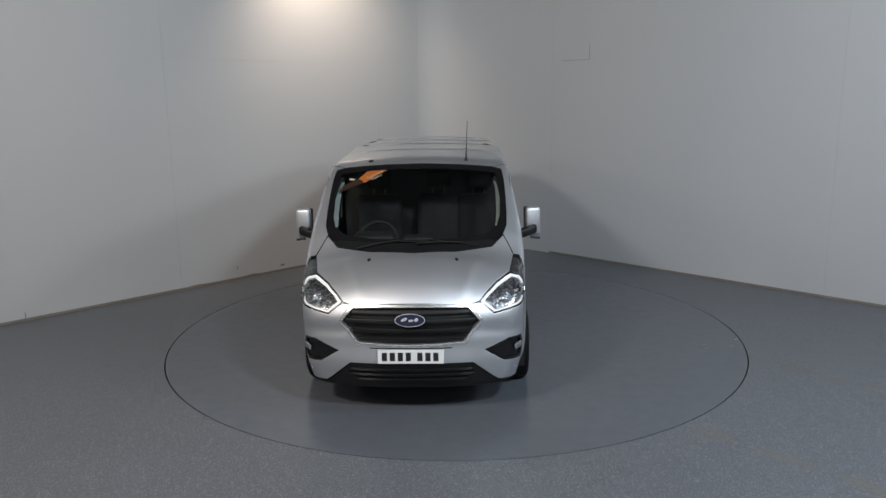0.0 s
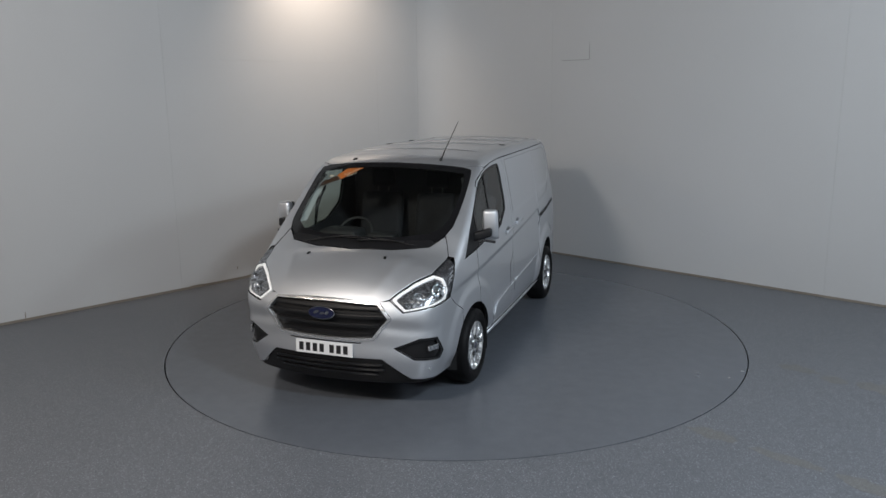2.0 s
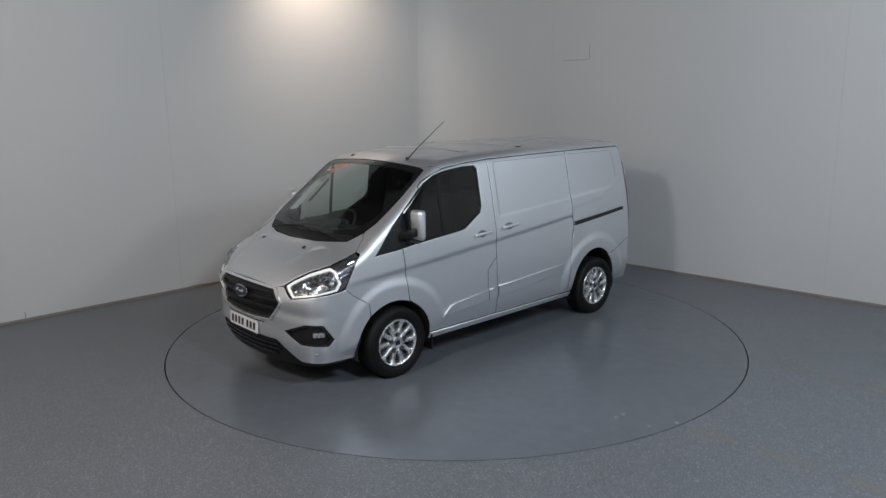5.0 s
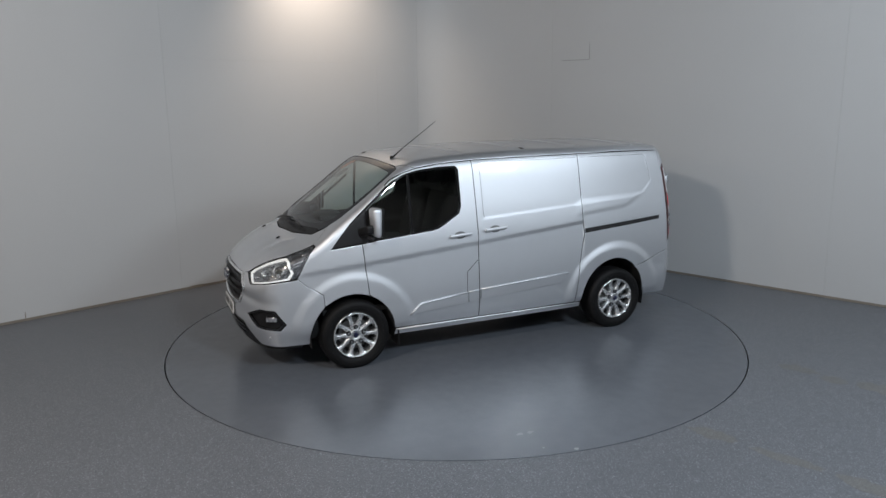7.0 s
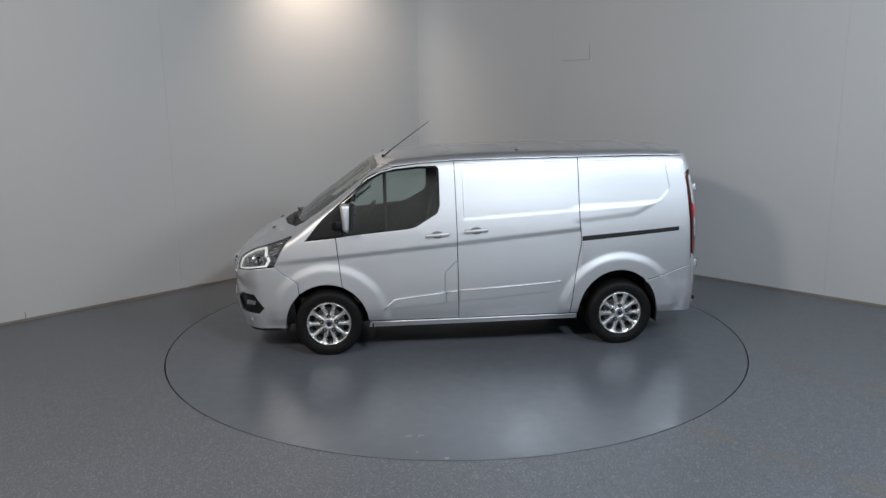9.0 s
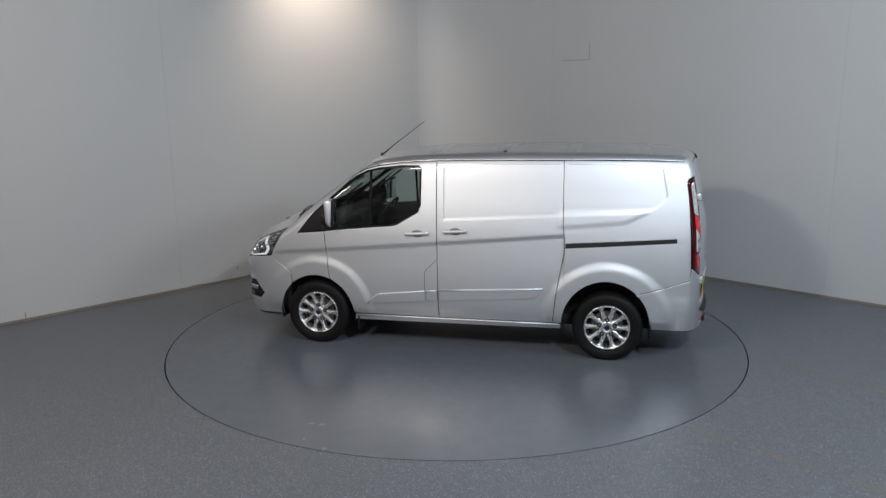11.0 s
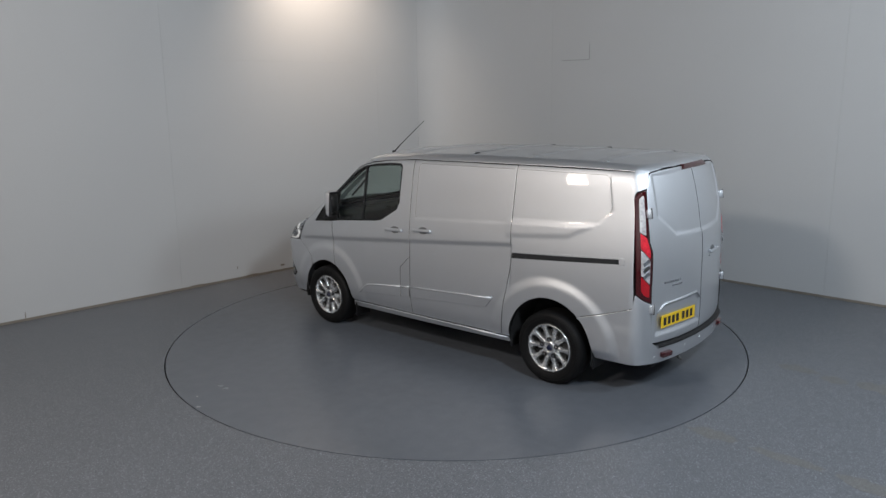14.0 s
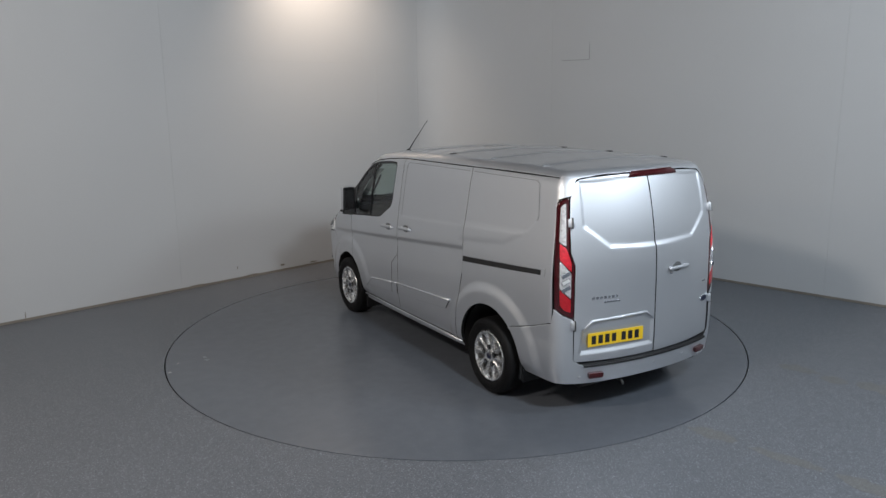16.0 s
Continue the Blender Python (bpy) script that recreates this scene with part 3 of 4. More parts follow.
for m in BOTH:
    front_arc = arc(*FRONT_ARCH, 128, 60)
    sheet("front_wing", from_side, [(-1.985, .914), (-1.903, .839), (-1.760, .746), (-1.750, .634), *front_arc[1:-2], (-1.331, .700), (-1.360, .97), (-1.379, 1.182), (-1.672, 1.155), (-1.70, 1.166), (-1.735, 1.176), (-1.795, 1.202), (-1.865, 1.13), (-1.93, 1.02)], PAINT, van, mirror=m)
    door = sheet("front_door", from_side, [(-1.068, .338), *arc(*FRONT_ARCH, 6, 62, 14), (-1.325, .703), (-1.353, .97), (-1.371, 1.184), (-1.23, 1.204), (-.66, 1.256), (-.594, 1.272), (-.379, 1.399), (-.352, 1.471), (-.354, 1.828), (-.383, 1.859), (-.553, 1.858), (-.773, 1.838), (-.92, 1.806), (-1.05, 1.744), (-1.10, 1.703), (-1.106, 1.712), (-1.056, 1.754), (-.925, 1.815), (-.78, 1.850), (-.55, 1.880), (-.207, 1.900), (-.191, 1.166), (-.181, .338)], PAINT, van, mirror=m)
    pillar = across(from_side, [(-1.800, 1.192), (-1.735, 1.166), (-1.674, 1.160), (-1.64, 1.198), (-1.475, 1.388), (-1.268, 1.565), (-1.115, 1.696), (-1.113, 1.714), (-1.06, 1.758), (-.928, 1.820), (-.80, 1.852)], from_pillar)
    pillar += across(from_bonnet, PILLAR_EDGE, from_pillar)
    sheet("a_pillar", from_pillar, pillar, PAINT, van, step=.014, lift=.0016, lip=.0015, mirror=m)
    triangle = sheet("mirror_triangle", from_side, [(-1.660, 1.167), (-1.475, 1.374), (-1.33, 1.496), (-1.30, 1.210), (-1.372, 1.198)], BLACK, door, step=.03, lift=-.006, mirror=m, label="black plastic triangle that carries the mirror")
    rim_pts = [(-1.324, 1.504), *PANE[2:14], (-1.296, 1.206)]
    hole = [(-1.285, 1.518), (-1.05, 1.722), (-.925, 1.786), (-.892, 1.796), (-.892, 1.245), (-1.23, 1.222), (-1.285, 1.222)]
    hole_b = [(-.868, 1.802), (-.773, 1.818), (-.56, 1.838), (-.395, 1.840), (-.373, 1.815), (-.371, 1.473), (-.395, 1.410), (-.603, 1.291), (-.66, 1.276), (-.868, 1.256)]
    sheet("window_surround", from_side, rim_pts, GLOSS, door, holes=(hole, hole_b), step=.02, lift=-.005, thick=.02, lip=.002, mirror=m, label="gloss black window surround")
    for nm, pts in (("quarter_pane", hole), ("door_pane", hole_b)):
        sheet(nm, from_side, pts, WINDOW, door, step=.05, lift=-.012, thick=.004, lip=.001, mirror=m, label="tinted glass pane").visible_shadow = False
    slide = sheet("sliding_door", from_side, [(-.175, .338), (-.184, 1.166), (-.200, 1.900), (.4, 1.906), (1.030, 1.908), (1.038, 1.325), (1.058, 1.07), (.988, .668), (.958, .39), (.952, .345)], PAINT, van, step=.017, mirror=m)
    quarter = sheet("rear_quarter", from_side, [(1.037, 1.910), (1.045, 1.325), (1.065, 1.07), (.995, .668), (.965, .39), (.960, .345), (1.034, .345), *arc(*REAR_ARCH, 178, 46), (1.785, .674), (2.0, .728), (2.222, .803), (2.224, .925), (2.206, 1.25), (2.176, 1.62), (2.160, 1.70), (2.150, 1.735), (2.145, 1.900)], PAINT, van, step=.017, mirror=m)
    rim_line = [(ROOF_SIDE[0][0] - .008 + (CORNER[0] - ROOF_SIDE[0][0]) * t, 2.127 + (CORNER[1] - 2.127) * t) for t in (1, .75, .5, .25, 0)]
    sheet("rear_corner", from_tail, across(from_side, [(2.12, 1.897), (2.12, 1.735), (2.155, 1.712)], from_tail) + [(radians(49.8), 1.748), (radians(46.0), 1.770), *across(from_rear, [(.728, 1.772), (.696, 1.845), (.679, 1.873), (.668, 1.886)], from_tail), *across(from_roof, rim_line, from_tail)], PAINT, van, scale=.95, step=.012, lift=.0016, thick=.002, lip=.0005, mirror=m)
    # sill under the doors
    sheet("sill", from_side, [(-1.075, .268), (-1.062, .330), (.955, .338), (1.030, .338), (1.034, .285)], PAINT, van, step=.03, lift=.006, mirror=m, label="silver sill with a bright edge")
    # protective strips low on the doors
    for nm, pts, own in (("rubbing_strip", [(-.924, .452), (-.815, .553), (-.78, .562), (-.310, .613), (-.310, .503)], door), ("rubbing_strip", [(-.302, .504), (-.302, .614), (-.190, .626), (-.190, .514)], door), ("rubbing_strip", [(-.168, .516), (-.168, .628), (.862, .686), (.785, .585)], slide)):
        sheet(nm, from_side, rounded(pts, .012, 2), PAINT, own, step=.02, lift=.013, thick=.018, lip=.006, mirror=m)
    # rounded upper edge of the strips and of the sill, which catches the light from above
    for nm, line, r, off, own in (("strip_ridge", [(-.925, .453), (-.87, .502), (-.815, .549), (-.78, .557), (-.55, .583), (-.312, .609)], .010, .008, door), ("strip_ridge", [(-.300, .610), (-.192, .622)], .010, .008, door), ("strip_ridge", [(-.166, .624), (.1, .639), (.35, .653), (.6, .667), (.857, .682)], .010, .008, slide), ("sill_edge", [(-1.05, .322), (-.5, .324), (0, .327), (.5, .329), (1.02, .332)], .009, .010, van)):
        pa, na = surface(from_side, np.array(line))
        s = -1 if m else 1
        part(nm, tube([Vector((s * (p[0] + off * n[0]), p[1] + off * n[1], p[2] + off * n[2])) for p, n in zip(pa, na)], [r] * len(pa), 10), PAINT, own, "", True)
    # thin grey line that paints the shade along the edge of the pressed load-space panels
    for line, own in (([(-.105, 1.345), (-.118, 1.37), (-.128, 1.84), (-.11, 1.868), (-.08, 1.872), (1.00, 1.876)], slide), ([(1.07, 1.876), (1.90, 1.868), (1.94, 1.84), (1.985, 1.60), (1.97, 1.56)], quarter)):
        pts = []
        for a, b in zip(line, line[1:]):
            n = max(1, int(math.hypot(b[0] - a[0], b[1] - a[1]) / .04))
            pts += [(a[0] + (b[0] - a[0]) * i / n, a[1] + (b[1] - a[1]) * i / n) for i in range(n)]
        pa, na = surface(from_side, np.array(pts + [line[-1]]))
        s = -1 if m else 1
        part("pressing_shade", tube([Vector((s * p[0], p[1], p[2])) + Vector((s * n[0], n[1], n[2])) * .0004 for p, n in zip(pa, na)], [.0017] * len(pa), 6), GROOVE, own, "thin grey line for the shade along the pressed edge")
    # filler flap and its seam
    flap = [(-.198, .505), (-.198, .925), (-.314, .815), (-.316, .505)]
    if not m:
        for a, b in zip(flap[1:], flap[2:]):
            pa, na = surface(from_side, np.array(resample([a, b], .03)[:int(math.hypot(b[0] - a[0], b[1] - a[1]) / .03) + 1]))
            part("flap_seam", tube([Vector(p) + Vector(n) * .0002 for p, n in zip(pa, na)], [.0026] * len(pa), 6), SHELL, door, "dark seam of the filler flap")
    # door handles
    for u, v, own in ((-.385, 1.192, door), (.0, 1.222, slide)):
        h = on_surface(from_side, u, v, 0, m)
        # Flat disc on the panel; its grey paints the shade of a hollow.
        part("cup_shade", prism([(.060 * math.cos(a), .036 * math.sin(a)) for a in np.linspace(0, 2 * math.pi, 24, False)], .003, h), CUP, own, "flat grey disc for the shade of the recess behind the handle")
        grip = join(block((-.118, -.016, .016), (.118, .016, .038), .011, h @ pose(0, 0, 0, 0, 0, 3.5 if not m else -3.5), 3), block((-.108, -.012, -.002), (-.075, .012, .022), .006, h), block((.075, -.012, -.002), (.108, .012, .022), .006, h))
        part("handle", grip, PAINT, own, "body-coloured pull handle", True)
    rail = sheet("slide_rail", from_side, [(1.068, 1.088), (1.068, 1.136), (2.088, 1.196), (2.088, 1.156)], SHELL, quarter, step=.03, lift=.0015, thick=.003, lip=.002, mirror=m, label="black sliding-door rail slot")
    sheet("rail_cover", from_side, [(1.068, 1.142), (1.068, 1.150), (2.06, 1.212), (2.135, 1.210), (2.135, 1.150), (2.095, 1.150), (2.095, 1.202)], PAINT, quarter, step=.02, lift=.003, lip=.002, mirror=m)

front_edge = across(from_bonnet, clip_uv([(.700, -.938, 1.862), (.55, -.955, 1.878), (.4, -.971, 1.892), (.2, -.984, 1.902), (0, -.988, 1.908)]), from_roof)
roof_half = [*back_edge[1:], *ROOF_SIDE, *front_edge[:-1]]
roof_outline = [back_edge[0], *roof_half, front_edge[-1], *[(-u, v) for u, v in roof_half[::-1]]]
roof = sheet("roof", from_roof, roof_outline, PAINT, van, scale=.6, step=.014, lift=.0034, label="silver roof with pressed cross ribs")
bonnet = sheet("bonnet", from_bonnet, BONNET, PAINT, van, step=.018, label="silver bonnet with two raised lines")
screen = sheet("windscreen", from_bonnet, CLEARPANE, SCREEN, van, step=.04, lift=-.004, thick=.004, lip=.001, label="raked tinted windscreen")
screen.visible_shadow = False
sheet("windscreen_border", from_bonnet, GLASS, GLOSS, screen, holes=(CLEARPANE,), step=.025, lift=-.003, thick=.01, lip=.002, label="black band round the windscreen")

# front bumper with openings for grille, fog lamps and intake
half = nose_uv((0, .944), (14, .941), (27.4, .931), (31.6, .938), (32.2, .935), (36.9, .848), (45.6, .872), (53, .886), (61.4, .901))
half += across(from_side, BUMPER_SEAM + arc(*FRONT_ARCH, 134, 187, 10), from_nose)
half += nose_uv((52, .268), (40.5, .285), (37.3, .326), (27.7, .468), (0, .474))
bumper_outline = half[1:-1] + [half[-1]] + [(-u, v) for u, v in half[-2:0:-1]] + [half[0]]
bumper = sheet("front_bumper", from_nose, bumper_outline, PAINT, van, holes=(GRILLE, FOG, [(-u, v) for u, v in FOG][::-1]), scale=.95, step=.018, label="silver front bumper")
sheet("lower_intake", from_nose, INTAKE, BLACK, bumper, scale=.95, step=.03, lift=-.012, label="black lower intake panel")
for z, w in ((.315, 26), (.36, 29), (.405, 28)):
    sheet("intake_bar", from_nose, nose_uv((-w, z), (-w, z + .022), (w, z + .022), (w, z)), GLOSS, bumper, scale=.95, step=.03, lift=.004, thick=.02, lip=.004)
sheet("bumper_lip", from_nose, nose_uv((-62, .235), (-62, .262), (-41, .266), (41, .266), (62, .262), (62, .235), (36, .232), (-36, .232)), BLACK, bumper, scale=.95, step=.03, lift=-.02, label="black lip under the bumper")
sheet("chin_strip", from_nose, nose_uv((-18.5, .590), (-20.5, .602), (20.5, .602), (18.5, .590)), GLOSS, bumper, scale=.95, step=.03, lift=.002, thick=.006)

# grille
grille = sheet("grille", from_nose, GRILLE, BLACK, van, scale=.95, step=.03, lift=-.035, thick=.004, label="black barred grille in a chrome surround")
sheet("grille_surround", from_nose, [(u * .995, .775 + (v - .775) * .99) for u, v in GRILLE], BRIGHT, grille, holes=([(u * .950, .775 + (v - .775) * .872) for u, v in GRILLE],), scale=.95, step=.014, lift=.010, thick=.035, lip=.004, label="thin chrome surround")
for z, w in ((.662, 23.5), (.737, 26.6), (.812, 29.2), (.884, 27.2)):
    sheet("grille_bar", from_nose, nose_uv((-w, z - .016), (-w - .3, z + .016), (w + .3, z + .016), (w, z - .016)), BLACK, grille, scale=.95, step=.025, lift=-.006, thick=.028, lip=.009)
badge_at = on_surface(from_nose, 0, .830, .006)
oval = lambda a, b: [(a * math.cos(k), b * math.sin(k)) for k in np.linspace(0, 2 * math.pi, 40, False)]
badge = part("badge", prism(oval(.118, .052), .016, badge_at, .004), CHROME, van, "chrome-edged blue oval badge")
part("badge_face", prism(oval(.112, .047), .0035, badge_at @ pose(0, 0, .0155)), BLUE, badge, "plain blue oval")
for x, y, a, b, lean in ((-.045, .006, .026, .012, 25), (.008, -.002, .022, .009, 10), (.050, .004, .018, .013, 30)):
    part("badge_mark", prism(oval(a, b), .002, badge_at @ pose(x, y, .0185, 0, 0, lean)), CHROME, badge, "plain pale shape on the badge")


def plate(place, face, label):
    """A number plate whose writing is drawn as plain bars."""
    p = part("number_plate", block((-.26, -.0555, 0), (.26, .0555, .006), .0035, place), face, van, label)
    for k in range(7):
        x = -.2025 + k * .0625 + (.024 if k > 3 else -.004)
        part("character_bar", block((x - .020, -.034, .006), (x + .020, .034, .0072), 0, place), INK, p)
    return p


plate(on_surface(from_nose, 0, .532, .004), WHITE, "white front number plate with dark bars")

for m in BOTH:
    s = -1 if m else 1
    # head lamp: dark housing, two reflectors, bright running-light line and a clear lens
    lamp = sheet("headlight", from_nose, HEADLAMP, HOUSING, van, scale=.95, step=.022, lift=-.024, thick=.01, mirror=m, label="clear headlight with a bright running-light line")
    outer = nose_uv((33.3, .946), (37.5, .862), (45.8, .885), (53, .898), (58.6, .908), (60.6, .97), (58.0, 1.085), (55.0, 1.106), (49.5, 1.081), (44.5, 1.054), (37.4, .998), (33.6, .958))
    inner = nose_uv((35.0, .946), (38.2, .876), (46.0, .899), (53, .912), (57.6, .922), (59.2, .972), (56.9, 1.072), (54.7, 1.090), (49.6, 1.066), (44.8, 1.040), (38.0, .986), (35.4, .956))
    inner = [(a + (c - a) * .95, b + (d - b) * .95) for (a, b), (c, d) in zip(outer, inner)]
    # dark upper rear corner of the lamp, crossed by short bright slats
    tip = [(u, v - .005) for u, v in across(from_bonnet, BONNET_SIDE, from_nose)[:1]]
    bezel = nose_uv((59.4, .911), (62.2, .922), (66.0, 1.058), (69.0, 1.160)) + tip + nose_uv((62.0, 1.150), (55.6, 1.111), (58.9, 1.088), (61.7, .97))
    sheet("upper_bezel", from_nose, bezel, BEZEL, lamp, scale=.95, step=.014, lift=-.016, thick=.012, lip=.003, mirror=m, label="dark glossy corner of the lamp")
    sheet("running_light", from_nose, outer, DAYLIGHT, lamp, holes=(inner,), scale=.95, step=.012, lift=-.011, thick=.02, lip=.004, mirror=m, label="white running-light line")
    for a, z, r in ((53.5, .995, .056), (44.5, .958, .046)):
        at = on_surface(from_nose, radians(a), z, -.030, m)
        part("reflector_bowl", lathe([(r, .022), (r * .97, .024), (r * .9, .012), (r * .6, -.008), (0, -.014)], 28, at), REFLECT, lamp, "bright reflector", True)
        part("bulb_lens", lathe([(r * .55, -.01), (r * .55, .006), (r * .4, .016), (0, .021)], 24, at), GLOSS if r > .05 else REFLECT, lamp, "round projector lens", True)
    rnd = random.Random(7)
    for k in range(9):
        a, z = 39 + k * 2.4, .905 + .010 * k + rnd.uniform(0, .035)
        at = on_surface(from_nose, radians(a), z, -.024, m)
        part("reflector_facet", block((-.016, -.010, 0), (.016, .010, .010), .004, at @ pose(0, 0, 0, rnd.uniform(-25, 25), rnd.uniform(-25, 25), rnd.uniform(0, 60))), REFLECT, lamp)
    for k in range(4):
        at = on_surface(from_nose, radians(61.6 + k * 1.5), 1.030 + k * .036, -.010, m)
        part("reflector_slat", block((-.056 + .006 * k, -.0065, 0), (.050 - .008 * k, .0065, .010), .004, at @ pose(0, 0, 0, 0, 0, 20 * s)), REFLECT, lamp)
    lens = sheet("lens", from_nose, HEADLAMP, CLEAR, lamp, scale=.95, step=.02, lift=-.004, thick=.004, lip=.002, mirror=m, label="clear lamp lens")
    lens.visible_shadow = False
    # fog lamp pocket
    pocket = sheet("fog_lamp", from_nose, FOG, BLACK, van, scale=.95, step=.03, lift=-.03, thick=.004, mirror=m, label="black fog-lamp pocket with a small clear lamp")
    sheet("pocket_frame", from_nose, FOG, GLOSS, pocket, holes=([(radians(44.6) + (u - radians(44.6)) * .86, .535 + (v - .535) * .80) for u, v in FOG],), scale=.95, step=.02, lift=-.004, thick=.03, lip=.004, mirror=m)
    at = on_surface(from_nose, radians(49.5), .545, -.022, m)
    part("fog_lens", block((-.052, -.024, 0), (.052, .024, .02), .008, at), REFLECT, pocket, "clear fog lamp", True)
    for k in range(3):
        part("fog_bar", block((-.048 + k * .036, -.021, .019), (-.024 + k * .036, .021, .024), .003, at), CHROME, pocket)
    part("sensor", lathe([(0, .004), (.010, .003), (.011, 0)], 16, on_surface(from_nose, radians(48), .365, 0, m)), ALLOY, bumper, "round parking sensor")
    # washer jets, screen scuttle and wipers
    u, v = bonnet_uv(.361 * s, -2.04, 1.215)
    at = on_surface(from_bonnet, u, v, 0)
    part("washer_jet", block((-.012, -.018, -.002), (.012, .018, .010), .005, at), BLACK, bonnet, "small black washer jet", True)

for x0, x1 in ((-.50, .02), (.02, .44)):
    def on_glass(x, v, up):
        p, n = surface(from_bonnet, np.array([[x, v]]))
        return Vector(p[0]) + Vector(n[0]) * up
    base = bonnet_uv(0, -1.815, 1.305)[1]
    arm = [on_glass(x0 + (x1 - x0) * t, base - .035 + .06 * t - .05 * abs(x0 + (x1 - x0) * t), .020 + .012 * math.sin(math.pi * t)) for t in np.linspace(0, 1, 9)]
    wiper = part("wiper", tube(arm, [.009] * 3 + [.006] * 6, 8), BLACK, van, "black windscreen wiper at rest", True)
    blade = [on_glass(x0 + .10 + (x1 - x0) * t, base + .028 - .02 * t - .05 * abs(x0 + (x1 - x0) * t), .012) for t in np.linspace(.05, 1.0, 9)]
    part("blade", tube(blade, [.0055] * 9, 6), BLACK, wiper, "", True)
scuttle = clip_uv([(-.70, -1.735, 1.293), (-.655, -1.780, 1.276), (-.36, -1.896, 1.259), (0, -1.948, 1.254), (.36, -1.896, 1.259), (.655, -1.780, 1.276), (.70, -1.735, 1.293), (.66, -1.715, 1.315), (.35, -1.80, 1.315), (0, -1.84, 1.32), (-.35, -1.80, 1.315), (-.66, -1.715, 1.315)])
sheet("scuttle_panel", from_bonnet, scuttle, BLACK, van, step=.03, lift=.002, lip=.003, label="black scuttle panel under the wipers")

# pale trim on the pillars, seen through the glass
for s in (1, -1):
    line = [(.738, -1.52, 1.400), (.750, -1.40, 1.485), (.756, -1.247, 1.600), (.752, -1.12, 1.690), (.738, -1.045, 1.748)]
    bm = bmesh.new()
    rows = [[bm.verts.new((s * (x - dx), y + dy, z - .012)) for dx, dy in ((0, 0), (.036, .060), (.026, .067), (-.010, .006))] for x, y, z in line]
    for a, b in zip(rows, rows[1:]):
        for i in range(4):
            bm.faces.new((a[i], a[(i + 1) % 4], b[(i + 1) % 4], b[i]))
    bm.faces.new(rows[0]), bm.faces.new(rows[-1])
    bmesh.ops.recalc_face_normals(bm, faces=bm.faces)
    part("pillar_trim", bm, PILLAR, van, "pale grey trim on the windscreen pillar")

# sticker on the windscreen
def on_screen(x, v, lift):
    p, n = surface(from_bonnet, np.array([[x, v]], float))
    return Vector(p[0]) + Vector(n[0]) * lift


S0 = bonnet_uv(-.51, -1.085, 1.735)
orange = [(S0[0] - .05, S0[1] + .012), (-.445, bonnet_uv(0, -.99, 1.868)[1]), (-.235, bonnet_uv(0, -.985, 1.875)[1]), (-.50, S0[1] - .052), (-.515, S0[1] - .012)]
sticker = sheet("windscreen_sticker", from_bonnet, orange, ORANGE, screen, step=.03, lift=-.012, thick=.002, lip=.0005, label="orange diagonal sticker with two pale printed words")
tail_end = [(-.70, S0[1] - .125), (-.70, S0[1] - .055), (-.565, S0[1] + .008), (-.522, S0[1] - .014), (-.51, S0[1] - .05)]
sheet("sticker_tail", from_bonnet, tail_end, STRIPE, screen, step=.03, lift=-.012, thick=.002, lip=.0005, label="dark lower end of the sticker")
part("sticker_mark", prism([(.030 * math.cos(k), .013 * math.sin(k)) for k in np.linspace(0, 2 * math.pi, 20, False)], .0006, on_surface(from_bonnet, -.615, S0[1] + .012, -.008)), PALE, sticker, "small pale oval mark")


def words(text, size, at, mat, parent):
    """Lettering in the built-in font, laid on a surface."""
    curve = bpy.data.curves.new("words", "FONT")
    curve.body, curve.size, curve.align_x, curve.align_y, curve.resolution_u = text, size, "CENTER", "CENTER", 2
    holder = bpy.data.objects.new("words", curve)
    me = bpy.data.meshes.new_from_object(holder)
    bpy.data.objects.remove(holder)
    me.transform(at)
    me.materials.append(mat)
    ob = new("printed_word", me)
    ob.parent = parent
    return ob


for k, text in enumerate(("Approved", "Dealer")):
    x, v = -.405 + .022 * k, S0[1] + .052 - .036 * k
    a, b, n = on_screen(x - .05, v - .032, -.0085), on_screen(x + .05, v + .032, -.0085), on_screen(x, v, 1) - on_screen(x, v, 0)
    ex = (b - a).normalized()
    at = Matrix((ex, n.cross(ex), n)).transposed().to_4x4()
    at.translation = (a + b) / 2
    words(text, .042, at, PALE, sticker)

# roof fittings
at = on_surface(from_roof, math.atan2(.447, .42), -.885, 0)
base_p = at.translation
aerial = part("aerial", lathe([(0, .03), (.010, .028), (.016, .006), (.020, 0)], 16, at), BLACK, van, "black rod aerial on a rubber foot", True)
part("aerial_rod", tube([base_p + Vector((0, .012, .015)), base_p + Vector((.004, .11, .095)), (.464, -.416, 2.273)], [.008, .0048, .0028], 8), BLACK, aerial, "", True)
part("roof_plug", lathe([(0, .012), (.018, .011), (.026, .005), (.028, 0)], 20, on_surface(from_roof, math.atan2(-.457, .42), -.885, 0)), BLACK, roof, "round black roof plug", True)
for y in RIBS[1:]:
    for s in (1, -1):
        at = on_surface(from_roof, s * .955, y + .03, 0)
        part("roof_mount", block((-.035, -.016, -.002), (.035, .016, .010), .006, at), PAINT if s * y > 1 else BLACK, roof, "small roof-rack mount cover", True)

